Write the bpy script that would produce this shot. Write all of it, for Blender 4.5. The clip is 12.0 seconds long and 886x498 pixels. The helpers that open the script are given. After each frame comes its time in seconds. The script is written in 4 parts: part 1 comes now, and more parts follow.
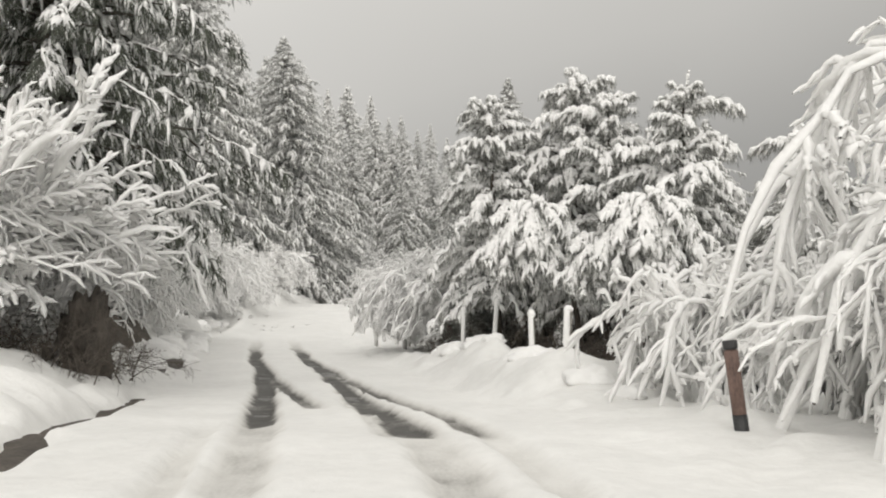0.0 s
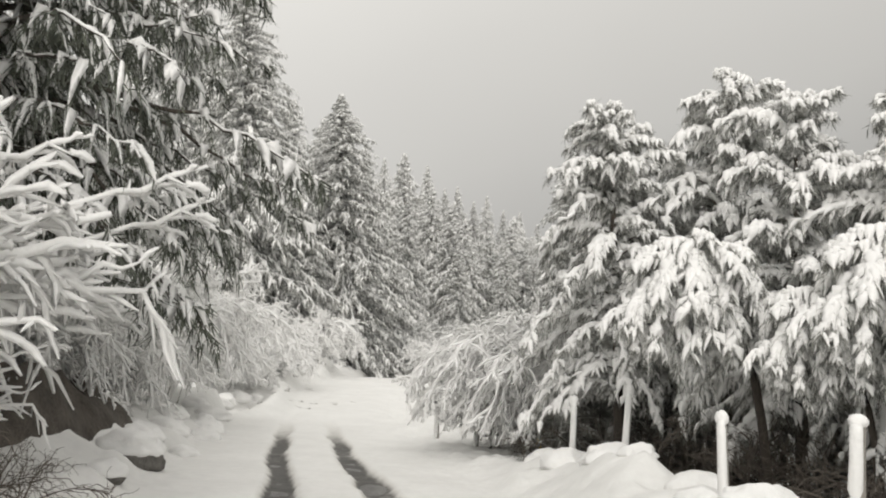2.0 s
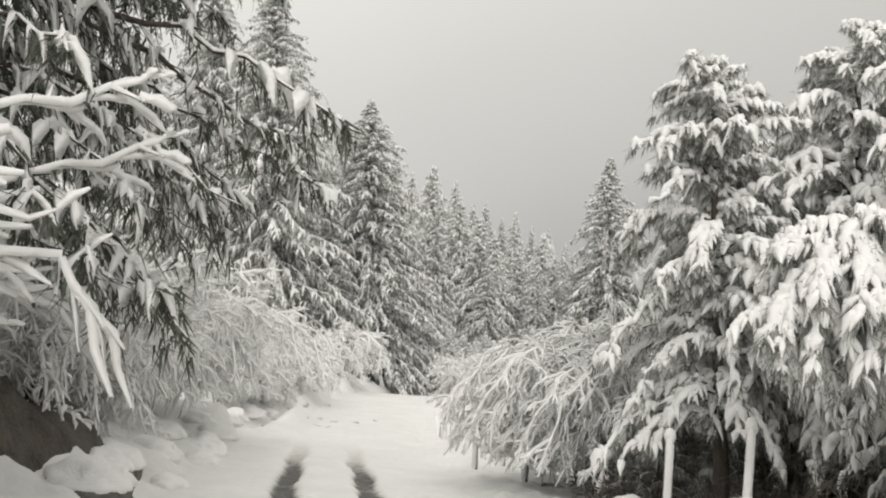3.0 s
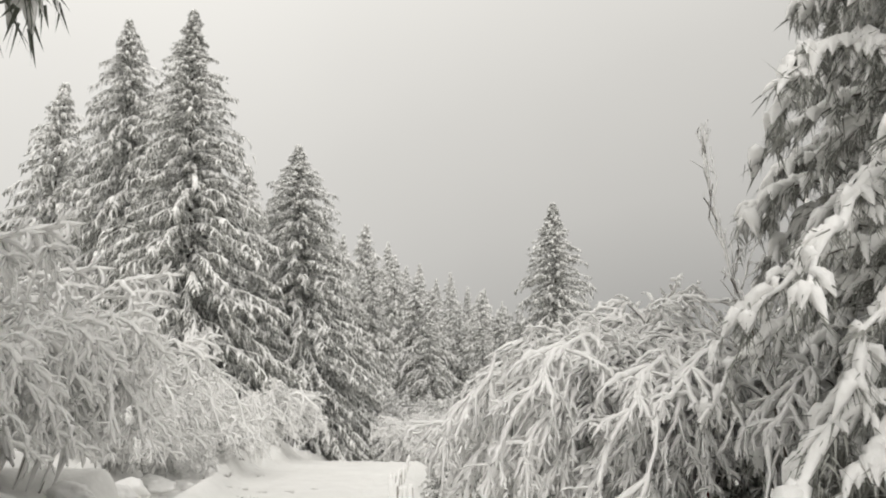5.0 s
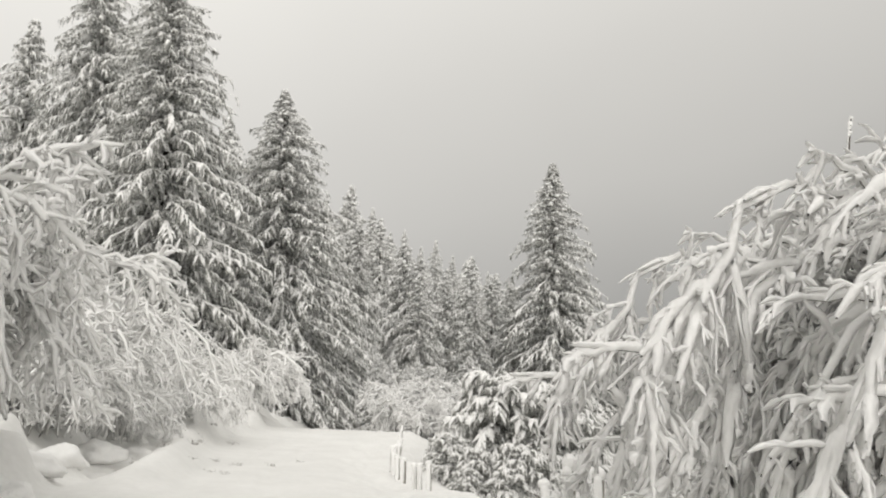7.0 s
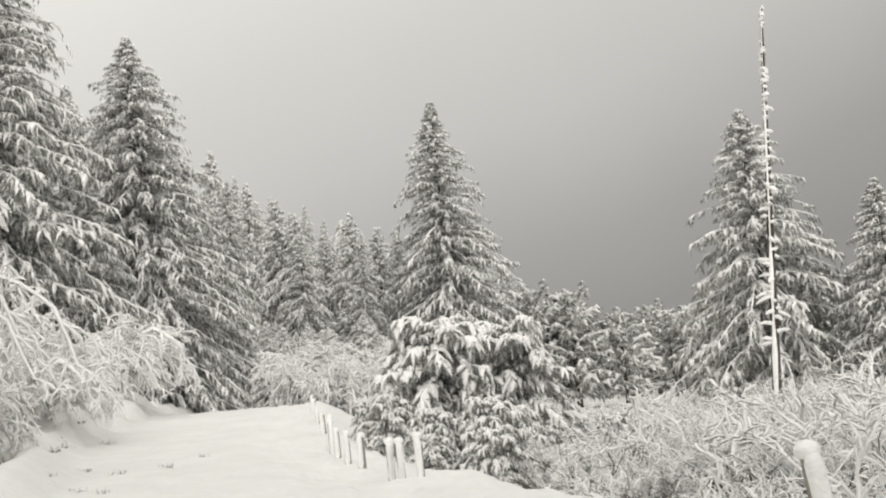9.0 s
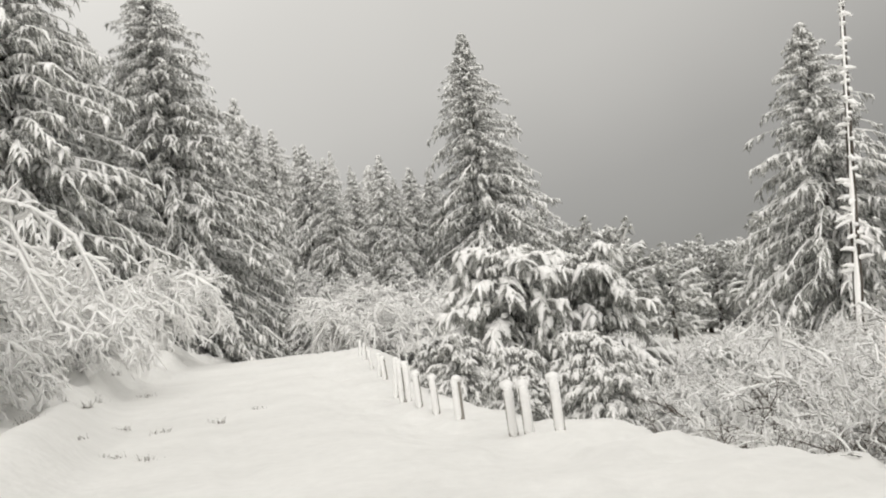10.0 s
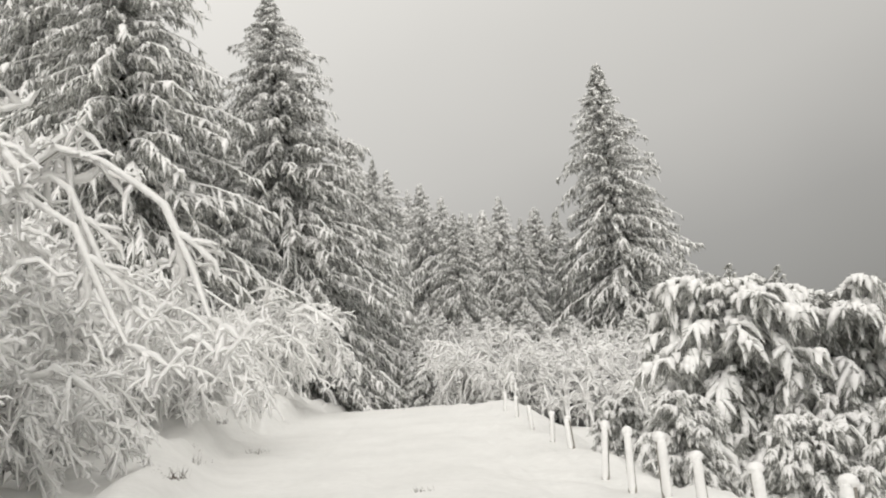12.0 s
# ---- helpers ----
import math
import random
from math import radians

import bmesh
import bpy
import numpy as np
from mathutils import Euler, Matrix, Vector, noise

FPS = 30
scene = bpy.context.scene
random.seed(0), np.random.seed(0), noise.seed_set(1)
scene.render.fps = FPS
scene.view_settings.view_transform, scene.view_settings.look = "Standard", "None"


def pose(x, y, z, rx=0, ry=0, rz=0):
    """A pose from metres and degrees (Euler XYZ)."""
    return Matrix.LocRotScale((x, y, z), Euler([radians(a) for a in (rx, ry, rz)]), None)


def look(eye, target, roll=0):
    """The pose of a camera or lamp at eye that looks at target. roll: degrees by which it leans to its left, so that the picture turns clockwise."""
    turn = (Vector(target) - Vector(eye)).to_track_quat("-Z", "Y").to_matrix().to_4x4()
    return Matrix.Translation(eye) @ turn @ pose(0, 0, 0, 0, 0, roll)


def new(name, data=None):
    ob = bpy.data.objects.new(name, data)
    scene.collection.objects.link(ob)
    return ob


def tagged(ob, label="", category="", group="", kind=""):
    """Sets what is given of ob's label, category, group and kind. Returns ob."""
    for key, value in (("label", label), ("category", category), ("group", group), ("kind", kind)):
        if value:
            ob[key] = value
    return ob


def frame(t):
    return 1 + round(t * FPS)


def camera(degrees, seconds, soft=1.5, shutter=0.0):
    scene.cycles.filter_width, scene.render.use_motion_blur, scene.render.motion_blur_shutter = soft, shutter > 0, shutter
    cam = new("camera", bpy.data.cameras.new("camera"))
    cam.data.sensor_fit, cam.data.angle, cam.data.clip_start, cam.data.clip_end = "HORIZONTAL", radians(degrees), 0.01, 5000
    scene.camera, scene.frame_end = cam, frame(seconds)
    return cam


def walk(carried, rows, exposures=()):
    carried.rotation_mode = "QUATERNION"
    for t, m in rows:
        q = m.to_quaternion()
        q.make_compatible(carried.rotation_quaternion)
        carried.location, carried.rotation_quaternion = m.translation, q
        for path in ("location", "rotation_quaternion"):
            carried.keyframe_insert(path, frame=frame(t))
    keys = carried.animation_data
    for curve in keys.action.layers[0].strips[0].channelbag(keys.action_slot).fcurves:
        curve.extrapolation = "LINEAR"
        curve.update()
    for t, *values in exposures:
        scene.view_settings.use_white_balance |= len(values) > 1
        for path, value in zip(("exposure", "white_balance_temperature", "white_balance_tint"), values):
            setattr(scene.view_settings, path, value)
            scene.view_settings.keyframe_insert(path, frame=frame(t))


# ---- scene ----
cam = camera(52.3, 12.0, soft=2.0)
PATH = [
    (0, (0.09, 0.134, 1.028), (0.086, 2.13, 1.149), 0.1),
    (0.5, (-0.091, 1.851, 1.072), (-0.19, 3.846, 1.172), 0.4),
    (1, (-0.272, 3.598, 1.132), (-0.435, 5.586, 1.286), -1.5),
    (1.5, (-0.512, 5.249, 1.125), (-0.644, 7.228, 1.375), -0.2),
    (2, (-0.839, 6.968, 1.156), (-0.959, 8.944, 1.439), 2.3),
    (2.5, (-1.136, 8.749, 1.169), (-1.272, 10.725, 1.444), 1.7),
    (3, (-1.47, 10.53, 1.182), (-1.648, 12.496, 1.5), 3.9),
    (3.2, (-1.613, 11.219, 1.162), (-1.733, 13.184, 1.514), 2.4),
    (5, (-2.598, 17.135, 0.658), (-2.628, 19.078, 1.13), 1.1),
    (5.5, (-2.855, 18.702, 0.655), (-2.789, 20.674, 0.984), -4.3),
    (6, (-3.166, 19.911, 0.619), (-3.024, 21.868, 1.005), -1.2),
    (6.5, (-3.466, 21.366, 0.639), (-3.424, 23.328, 1.023), -1.1),
    (7, (-3.771, 22.969, 0.656), (-3.758, 24.926, 1.07), 2.5),
    (8.8, (-5.039, 28.969, 0.653), (-4.805, 30.93, 0.969), -4.3),
    (9, (-5.192, 29.643, 0.646), (-4.885, 31.592, 0.974), -4.8),
    (9.5, (-5.519, 31.324, 0.65), (-5.237, 33.283, 0.938), -3.6),
    (10, (-5.961, 33.051, 0.61), (-5.717, 35.025, 0.826), -6.3),
    (10.5, (-6.347, 34.692, 0.652), (-6.256, 36.672, 0.919), -1.5),
    (11, (-6.609, 36.237, 0.767), (-6.469, 38.202, 1.114), -3.6),
    (11.5, (-6.991, 37.668, 0.794), (-6.847, 39.626, 1.177), -3.0),
    (12, (-7.386, 39.171, 0.883), (-7.362, 41.141, 1.23), -3.8),
]
walk(cam, [(t, look(eye, target, roll)) for t, eye, target, roll in PATH], [(0, -0.05), (1.0, -0.05), (2.0, 0.0), (12, 0.0)])

# ---- sky and light: an overcast dome, brighter overhead ----
SUN_EL, SUN_AZ = radians(30), radians(172)
world = bpy.data.worlds.new("overcast_sky")
scene.world = world
world.use_nodes = True
wn, wl = world.node_tree.nodes, world.node_tree.links
wn.clear()
w_out = wn.new("ShaderNodeOutputWorld")
w_sky = wn.new("ShaderNodeTexSky")
w_sky.sky_type, w_sky.sun_disc = "NISHITA", False
w_sky.sun_elevation, w_sky.sun_rotation = SUN_EL, SUN_AZ
w_grey = wn.new("ShaderNodeHueSaturation")
w_grey.inputs["Saturation"].default_value = 0.06
wl.new(w_sky.outputs["Color"], w_grey.inputs["Color"])
w_bg1 = wn.new("ShaderNodeBackground")
w_bg1.inputs["Strength"].default_value = 0.012
wl.new(w_grey.outputs["Color"], w_bg1.inputs["Color"])
w_co = wn.new("ShaderNodeTexCoord")
w_dot = wn.new("ShaderNodeVectorMath")
w_dot.operation = "DOT_PRODUCT"
w_dot.inputs[1].default_value = (-0.30, -0.02, 0.95)
wl.new(w_co.outputs["Generated"], w_dot.inputs[0])
w_noise = wn.new("ShaderNodeTexNoise")
w_noise.inputs["Scale"].default_value = 2.2
w_noise.inputs["Detail"].default_value = 3
wl.new(w_co.outputs["Generated"], w_noise.inputs["Vector"])
w_add = wn.new("ShaderNodeMath")
w_add.operation = "MULTIPLY_ADD"
w_add.inputs[1].default_value = 0.10
wl.new(w_noise.outputs["Fac"], w_add.inputs[0])
wl.new(w_dot.outputs["Value"], w_add.inputs[2])
w_ramp = wn.new("ShaderNodeValToRGB")
els = w_ramp.color_ramp.elements
els[0].position, els[0].color = 0.0, (0.225, 0.22, 0.205, 1)
els[1].position, els[1].color = 1.0, (1.02, 0.993, 0.94, 1)
for at_, v in ((0.10, 0.31), (0.24, 0.50), (0.38, 0.62), (0.6, 0.86)):
    e = els.new(at_)
    e.color = (v, v * 0.975, v * 0.92, 1)
wl.new(w_add.outputs["Value"], w_ramp.inputs["Fac"])
w_bg2 = wn.new("ShaderNodeBackground")
w_bg2.inputs["Strength"].default_value = 1.0
wl.new(w_ramp.outputs["Color"], w_bg2.inputs["Color"])
w_sum = wn.new("ShaderNodeAddShader")
wl.new(w_bg1.outputs["Background"], w_sum.inputs[0])
wl.new(w_bg2.outputs["Background"], w_sum.inputs[1])
wl.new(w_sum.outputs["Shader"], w_out.inputs["Surface"])

sun = new("sun", bpy.data.lights.new("sun", "SUN"))
sun.data.energy, sun.data.angle, sun.data.color = 1.32, radians(40), (1.0, 0.97, 0.93)
sun.matrix_world = look((9, -42, 36), (0, 20, 0))


# ---- materials ----
def material(name, dark, light, scale, rough=0.8, bump=0.3, bump_scale=None, detail=6, stretch=(1, 1, 1), island=0.0):
    """Two tones mixed by noise at two scales, with a relief."""
    m = bpy.data.materials.new(name)
    m.use_nodes = True
    n, l = m.node_tree.nodes, m.node_tree.links
    b = n["Principled BSDF"]
    b.inputs["Roughness"].default_value = rough
    co = n.new("ShaderNodeTexCoord")
    mp = n.new("ShaderNodeMapping")
    mp.inputs["Scale"].default_value = stretch
    l.new(co.outputs["Object"], mp.inputs["Vector"])
    big, fine = n.new("ShaderNodeTexNoise"), n.new("ShaderNodeTexNoise")
    for t, s in ((big, scale), (fine, scale * 9)):
        t.inputs["Scale"].default_value, t.inputs["Detail"].default_value = s, detail
        l.new(mp.outputs["Vector"], t.inputs["Vector"])
    mix = n.new("ShaderNodeMath")
    mix.operation = "MULTIPLY_ADD"
    mix.inputs[1].default_value = 0.45
    l.new(fine.outputs["Fac"], mix.inputs[0])
    half = n.new("ShaderNodeMath")
    half.operation = "MULTIPLY"
    half.inputs[1].default_value = 0.6
    l.new(big.outputs["Fac"], half.inputs[0])
    l.new(half.outputs["Value"], mix.inputs[2])
    last = mix.outputs["Value"]
    if island:
        geo = n.new("ShaderNodeNewGeometry")
        isl = n.new("ShaderNodeMath")
        isl.operation = "MULTIPLY_ADD"
        isl.inputs[1].default_value = island
        l.new(geo.outputs["Random Per Island"], isl.inputs[0])
        l.new(last, isl.inputs[2])
        last = isl.outputs["Value"]
    ramp = n.new("ShaderNodeValToRGB")
    ramp.color_ramp.elements[0].position, ramp.color_ramp.elements[0].color = 0.32, (*dark, 1)
    ramp.color_ramp.elements[1].position, ramp.color_ramp.elements[1].color = 0.72 + island * 0.5, (*light, 1)
    l.new(last, ramp.inputs["Fac"])
    l.new(ramp.outputs["Color"], b.inputs["Base Color"])
    if bump:
        bn = n.new("ShaderNodeTexNoise")
        bn.inputs["Scale"].default_value, bn.inputs["Detail"].default_value = bump_scale or scale * 5, detail
        l.new(mp.outputs["Vector"], bn.inputs["Vector"])
        bp = n.new("ShaderNodeBump")
        bp.inputs["Strength"].default_value, bp.inputs["Distance"].default_value = bump, 0.04
        l.new(bn.outputs["Fac"], bp.inputs["Height"])
        l.new(bp.outputs["Normal"], b.inputs["Normal"])
    return m


SNOW = material("fresh_snow", (0.74, 0.735, 0.715), (0.86, 0.855, 0.835), 0.7, 0.65, 0.5, 7)
SNOW_TREE = material("clinging_snow", (0.86, 0.855, 0.84), (0.95, 0.945, 0.93), 2.0, 0.7, 0.5, 16)


def show_wet(m):
    """Grey slush and wet asphalt where the attribute 'wet' says that wheels ran."""
    n, l = m.node_tree.nodes, m.node_tree.links
    b = n["Principled BSDF"]
    snow = b.inputs["Base Color"].links[0].from_socket
    at_ = n.new("ShaderNodeAttribute")
    at_.attribute_name = "wet"
    co = n.new("ShaderNodeTexCoord")
    mp = n.new("ShaderNodeMapping")
    mp.inputs["Scale"].default_value = (2.2, 0.7, 1)
    l.new(co.outputs["Object"], mp.inputs["Vector"])
    add = at_.outputs["Fac"]
    for scale, amount in ((3.0, 0.55), (16.0, 0.40)):
        t = n.new("ShaderNodeTexNoise")
        t.inputs["Scale"].default_value, t.inputs["Detail"].default_value = scale, 6
        l.new(mp.outputs["Vector"], t.inputs["Vector"])
        c = n.new("ShaderNodeMath")
        c.operation = "SUBTRACT"
        c.inputs[1].default_value = 0.5
        l.new(t.outputs["Fac"], c.inputs[0])
        k = n.new("ShaderNodeMath")
        k.operation = "MULTIPLY"
        l.new(c.outputs["Value"], k.inputs[0])
        l.new(at_.outputs["Fac"], k.inputs[1])
        g = n.new("ShaderNodeMath")
        g.operation = "MULTIPLY_ADD"
        g.inputs[1].default_value = amount
        l.new(k.outputs["Value"], g.inputs[0])
        l.new(add, g.inputs[2])
        add = g.outputs["Value"]
    ramp = n.new("ShaderNodeValToRGB")
    e = ramp.color_ramp.elements
    e[0].position, e[0].color = 0.03, (0, 0, 0, 1)
    e[1].position, e[1].color = 0.7, (1, 1, 1, 1)
    l.new(add, ramp.inputs["Fac"])
    tone = n.new("ShaderNodeValToRGB")
    e = tone.color_ramp.elements
    e[0].position, e[0].color = 0.25, (0.56, 0.54, 0.50, 1)
    e[1].position, e[1].color = 0.85, (0.075, 0.072, 0.066, 1)
    l.new(add, tone.inputs["Fac"])
    mix = n.new("ShaderNodeMixRGB")
    l.new(ramp.outputs["Color"], mix.inputs["Fac"])
    l.new(snow, mix.inputs["Color1"])
    l.new(tone.outputs["Color"], mix.inputs["Color2"])
    l.new(mix.outputs["Color"], b.inputs["Base Color"])


show_wet(SNOW)
SLUSH = material("wet_asphalt_slush", (0.035, 0.034, 0.032), (0.22, 0.215, 0.205), 2.2, 0.45, 0.6, 30, stretch=(2.4, 0.5, 1))
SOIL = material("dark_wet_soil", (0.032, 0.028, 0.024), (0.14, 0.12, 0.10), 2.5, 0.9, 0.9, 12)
BARK = material("dark_bark", (0.028, 0.023, 0.018), (0.11, 0.092, 0.075), 3.0, 0.9, 0.9, 20, stretch=(1, 1, 0.25))
TWIG = material("bare_twig_bark", (0.05, 0.042, 0.035), (0.17, 0.145, 0.12), 4.0, 0.85, 0.4, 30)
NEEDLE = material("conifer_needles", (0.028, 0.034, 0.024), (0.12, 0.13, 0.10), 1.3, 0.6, 0, island=0.35)
# far needles: the haze of distance is put into this pale colour
NEEDLE_HAZE = material("haze_pale_needles", (0.14, 0.144, 0.128), (0.44, 0.44, 0.415), 1.3, 0.7, 0, island=0.35)
# nearer needles, lightened to put haze and veiling glare into the colour
NEEDLE_GLARE = material("glare_pale_needles", (0.085, 0.088, 0.074), (0.35, 0.35, 0.325), 1.3, 0.65, 0, island=0.35)
# paler again: some snow cover, the rest is haze put into the colour
NEEDLE_SNOW_HAZE = material("snow_haze_needles", (0.10, 0.103, 0.09), (0.40, 0.40, 0.375), 1.3, 0.65, 0, island=0.35)
POST = material("weathered_post_wood", (0.16, 0.145, 0.125), (0.40, 0.375, 0.34), 5.0, 0.85, 0.6, 25, stretch=(1, 1, 0.2))
ROCK = material("grey_rock", (0.06, 0.056, 0.05), (0.24, 0.23, 0.21), 2.5, 0.85, 0.8, 10)
RUST = material("rusty_brown_paint", (0.075, 0.05, 0.042), (0.26, 0.17, 0.14), 7.0, 0.8, 0.5, 25, stretch=(1, 1, 0.4))
RED = material("faded_red_paint", (0.22, 0.03, 0.025), (0.38, 0.06, 0.045), 6.0, 0.6, 0.3, 30)
YELLOW = material("faded_yellow_paint", (0.40, 0.26, 0.03), (0.55, 0.38, 0.06), 6.0, 0.6, 0.3, 30)
BLACK = material("black_paint", (0.015, 0.015, 0.015), (0.05, 0.05, 0.05), 6.0, 0.6, 0.3, 30)


# ---- mesh helpers ----
def mesh_of(name, verts, faces, mat, smooth=True):
    """A mesh from arrays: verts (n, 3), faces a list of (m, 3) or (m, 4) index arrays."""
    me = bpy.data.meshes.new(name)
    verts = np.asarray(verts, dtype=np.float32)
    faces = [np.asarray(f, dtype=np.int32) for f in faces if len(f)]
    loops = np.concatenate([f.ravel() for f in faces])
    counts = np.concatenate([np.full(len(f), f.shape[1], dtype=np.int32) for f in faces])
    me.vertices.add(len(verts))
    me.vertices.foreach_set("co", verts.ravel())
    me.loops.add(len(loops))
    me.loops.foreach_set("vertex_index", loops)
    me.polygons.add(len(counts))
    starts = np.concatenate([[0], np.cumsum(counts)[:-1]]).astype(np.int32)
    me.polygons.foreach_set("loop_start", starts)
    me.polygons.foreach_set("use_smooth", np.full(len(counts), smooth))
    me.update(calc_edges=True)
    me.validate()
    me.materials.append(mat)
    return me


def part(name, me, parent, label=""):
    ob = new(name, me)
    ob.parent = parent
    return tagged(ob, label=label)


def thing(name, m, label, category, group="", kind=""):
    ob = new(name)
    ob.empty_display_size = 0.2
    ob.matrix_basis = m
    return tagged(ob, label, category, group, kind)


def unit(v):
    return v / np.maximum(np.linalg.norm(v, axis=-1, keepdims=True), 1e-9)


def tubes(P, R, k=4, flat=1.0, lift=0.0):
    """Tapered tubes with k sides along N paths of M points. lift raises each by that part of its radius."""
    P, R = np.asarray(P, float), np.asarray(R, float)
    N, M, _ = P.shape
    T = unit(np.gradient(P, axis=1))
    up = np.zeros_like(T)
    up[..., 2] = 1
    steep = np.abs(T[..., 2:3]) > 0.97
    up = np.where(steep, np.array([1.0, 0, 0]), up)
    S = unit(np.cross(T, up))
    U = np.cross(S, T)
    a = np.linspace(0, 2 * np.pi, k, endpoint=False) + np.pi / k
    ring = S[:, :, None] * np.cos(a)[None, None, :, None] + U[:, :, None] * (flat * np.sin(a))[None, None, :, None]
    C = P.copy()
    C[..., 2] += lift * R
    V = (C[:, :, None] + ring * R[:, :, None, None]).reshape(-1, 3)
    n, m, j = np.meshgrid(np.arange(N), np.arange(M - 1), np.arange(k), indexing="ij")
    b = n * M * k + m * k
    j2 = (j + 1) % k
    F = np.stack([b + j, b + j2, b + k + j2, b + k + j], -1).reshape(-1, 4)
    return V, F


def joined(pieces):
    V, F, o = [], [], 0
    for v, f in pieces:
        V.append(v)
        F.append(f + o)
        o += len(v)
    return np.concatenate(V), F


def arcs(p0, d, L, droop, M, rng, wob=0.0):
    """Paths from p0 along d, of length L, that sag by droop * L."""
    s = np.linspace(0, 1, M)[None, :, None]
    P = p0[:, None] + d[:, None] * L[:, None, None] * s
    P[..., 2] -= (droop * L)[:, None] * s[..., 0] ** 2
    if wob:
        P += rng.normal(0, 1, P.shape) * wob * L[:, None, None] * s
    return P


def along(P, i, f):
    """Points and directions at fractions f of the paths P[i]."""
    M = P.shape[1]
    x = f * (M - 1)
    k = np.minimum(x.astype(int), M - 2)
    w = (x - k)[:, None]
    a, b = P[i, k], P[i, k + 1]
    return a * (1 - w) + b * w, unit(b - a)


def blades(p, d, w, rng):
    """Thin needles: a triangle from p along the vector d, w wide."""
    side = unit(np.cross(unit(d), rng.normal(0, 1, d.shape))) * w[:, None] * 0.5
    V = np.stack([p - side, p + side, p + d], 1).reshape(-1, 3)
    return V, np.arange(len(V)).reshape(-1, 3)


# ---- the ground ----
def road_x(y):
    """The road's middle line."""
    return np.interp(y, [-60, 0, 10, 19, 29, 39, 50, 62, 80, 110], [6.5, 0.6, -1.15, -2.85, -5.15, -7.3, -8.9, -9.6, -9.9, -10.5])


def road_z(y):
    return np.interp(y, [-60, 8, 17, 33, 39, 55, 66, 76, 84, 100, 130, 200, 320, 600, 2500], [0.3, -0.16, -0.60, -0.62, -0.45, -0.2, 0.25, 0.95, 0.85, 0.6, 1.5, 12, 30, 20, 0])


def soft(x, a, b):
    t = np.clip((x - a) / (b - a), 0, 1)
    return t * t * (3 - 2 * t)


NZ = np.random.RandomState(3).uniform(-1, 1, (64, 64))


def lumps(x, y, size):
    """Smooth noise of about -1 to 1, with cells of that size."""
    u, v = np.asarray(x) / size, np.asarray(y) / size
    i, j = np.floor(u).astype(int), np.floor(v).astype(int)
    fu, fv = u - i, v - j
    fu, fv = fu * fu * (3 - 2 * fu), fv * fv * (3 - 2 * fv)
    g = lambda a, b: NZ[a % 64, b % 64]
    return (g(i, j) * (1 - fu) + g(i + 1, j) * fu) * (1 - fv) + (g(i, j + 1) * (1 - fu) + g(i + 1, j + 1) * fu) * fv


def side_rut(y, way):
    """Where the second car's wheels ran, from the road's middle."""
    return -0.76 + 0.72 * (1 - soft(y, 10, 25)) if way < 0 else 0.78 + 0.56 * (1 - soft(y, 9, 27))


def ruts(x, y):
    """How deep the wheels have pressed the snow, and how wet it is there, 0 to 1."""
    u = x - road_x(y)
    y = np.asarray(y, float)
    fade = (1 - soft(y, 27, 40)) * soft(y, -30, -8)
    wob = 0.06 * lumps(y, y * 0 + 3, 2.5)
    deep, wet = 0, 0
    patch = 0.16 * lumps(x, y, 1.3) + 0.12 * lumps(x + 5, y, 0.33)
    rough = 0.05 * lumps(x, y, 0.22) + 0.05 * lumps(x, y, 0.9)
    for mid, half, dark in ((-0.78, 0.20, 0.42 + 0.58 * soft(y, 9.6, 10.6)), (side_rut(y, -1), 0.14, 0.80 * soft(y, 11, 13.5)), (0.72, 0.20, 0.40 + 0.60 * soft(y, 8.2, 9.6)), (0.47, 0.12, 0.45 * soft(y, 7.5, 9) * (1 - soft(y, 12, 16))), (side_rut(y, 1), 0.14, 0.30 + 0.50 * soft(y, 8, 9.5)), (-1.25, 0.12, 0.30 * (1 - soft(y, 8, 10)))):
        d = np.abs(u - mid - wob) + rough * half * 4
        edge = 1 - soft(d, half * 0.6, half * 1.5)
        deep = np.maximum(deep, (0.45 + 0.5 * dark + patch) * edge * np.minimum(dark * 4, 1))
        wet = np.maximum(wet, np.clip(dark + patch * (0.3 + dark), 0, 1) * edge)
    return deep * (0.30 + 0.70 * fade) * (1 - soft(y, 60, 80)), wet * fade


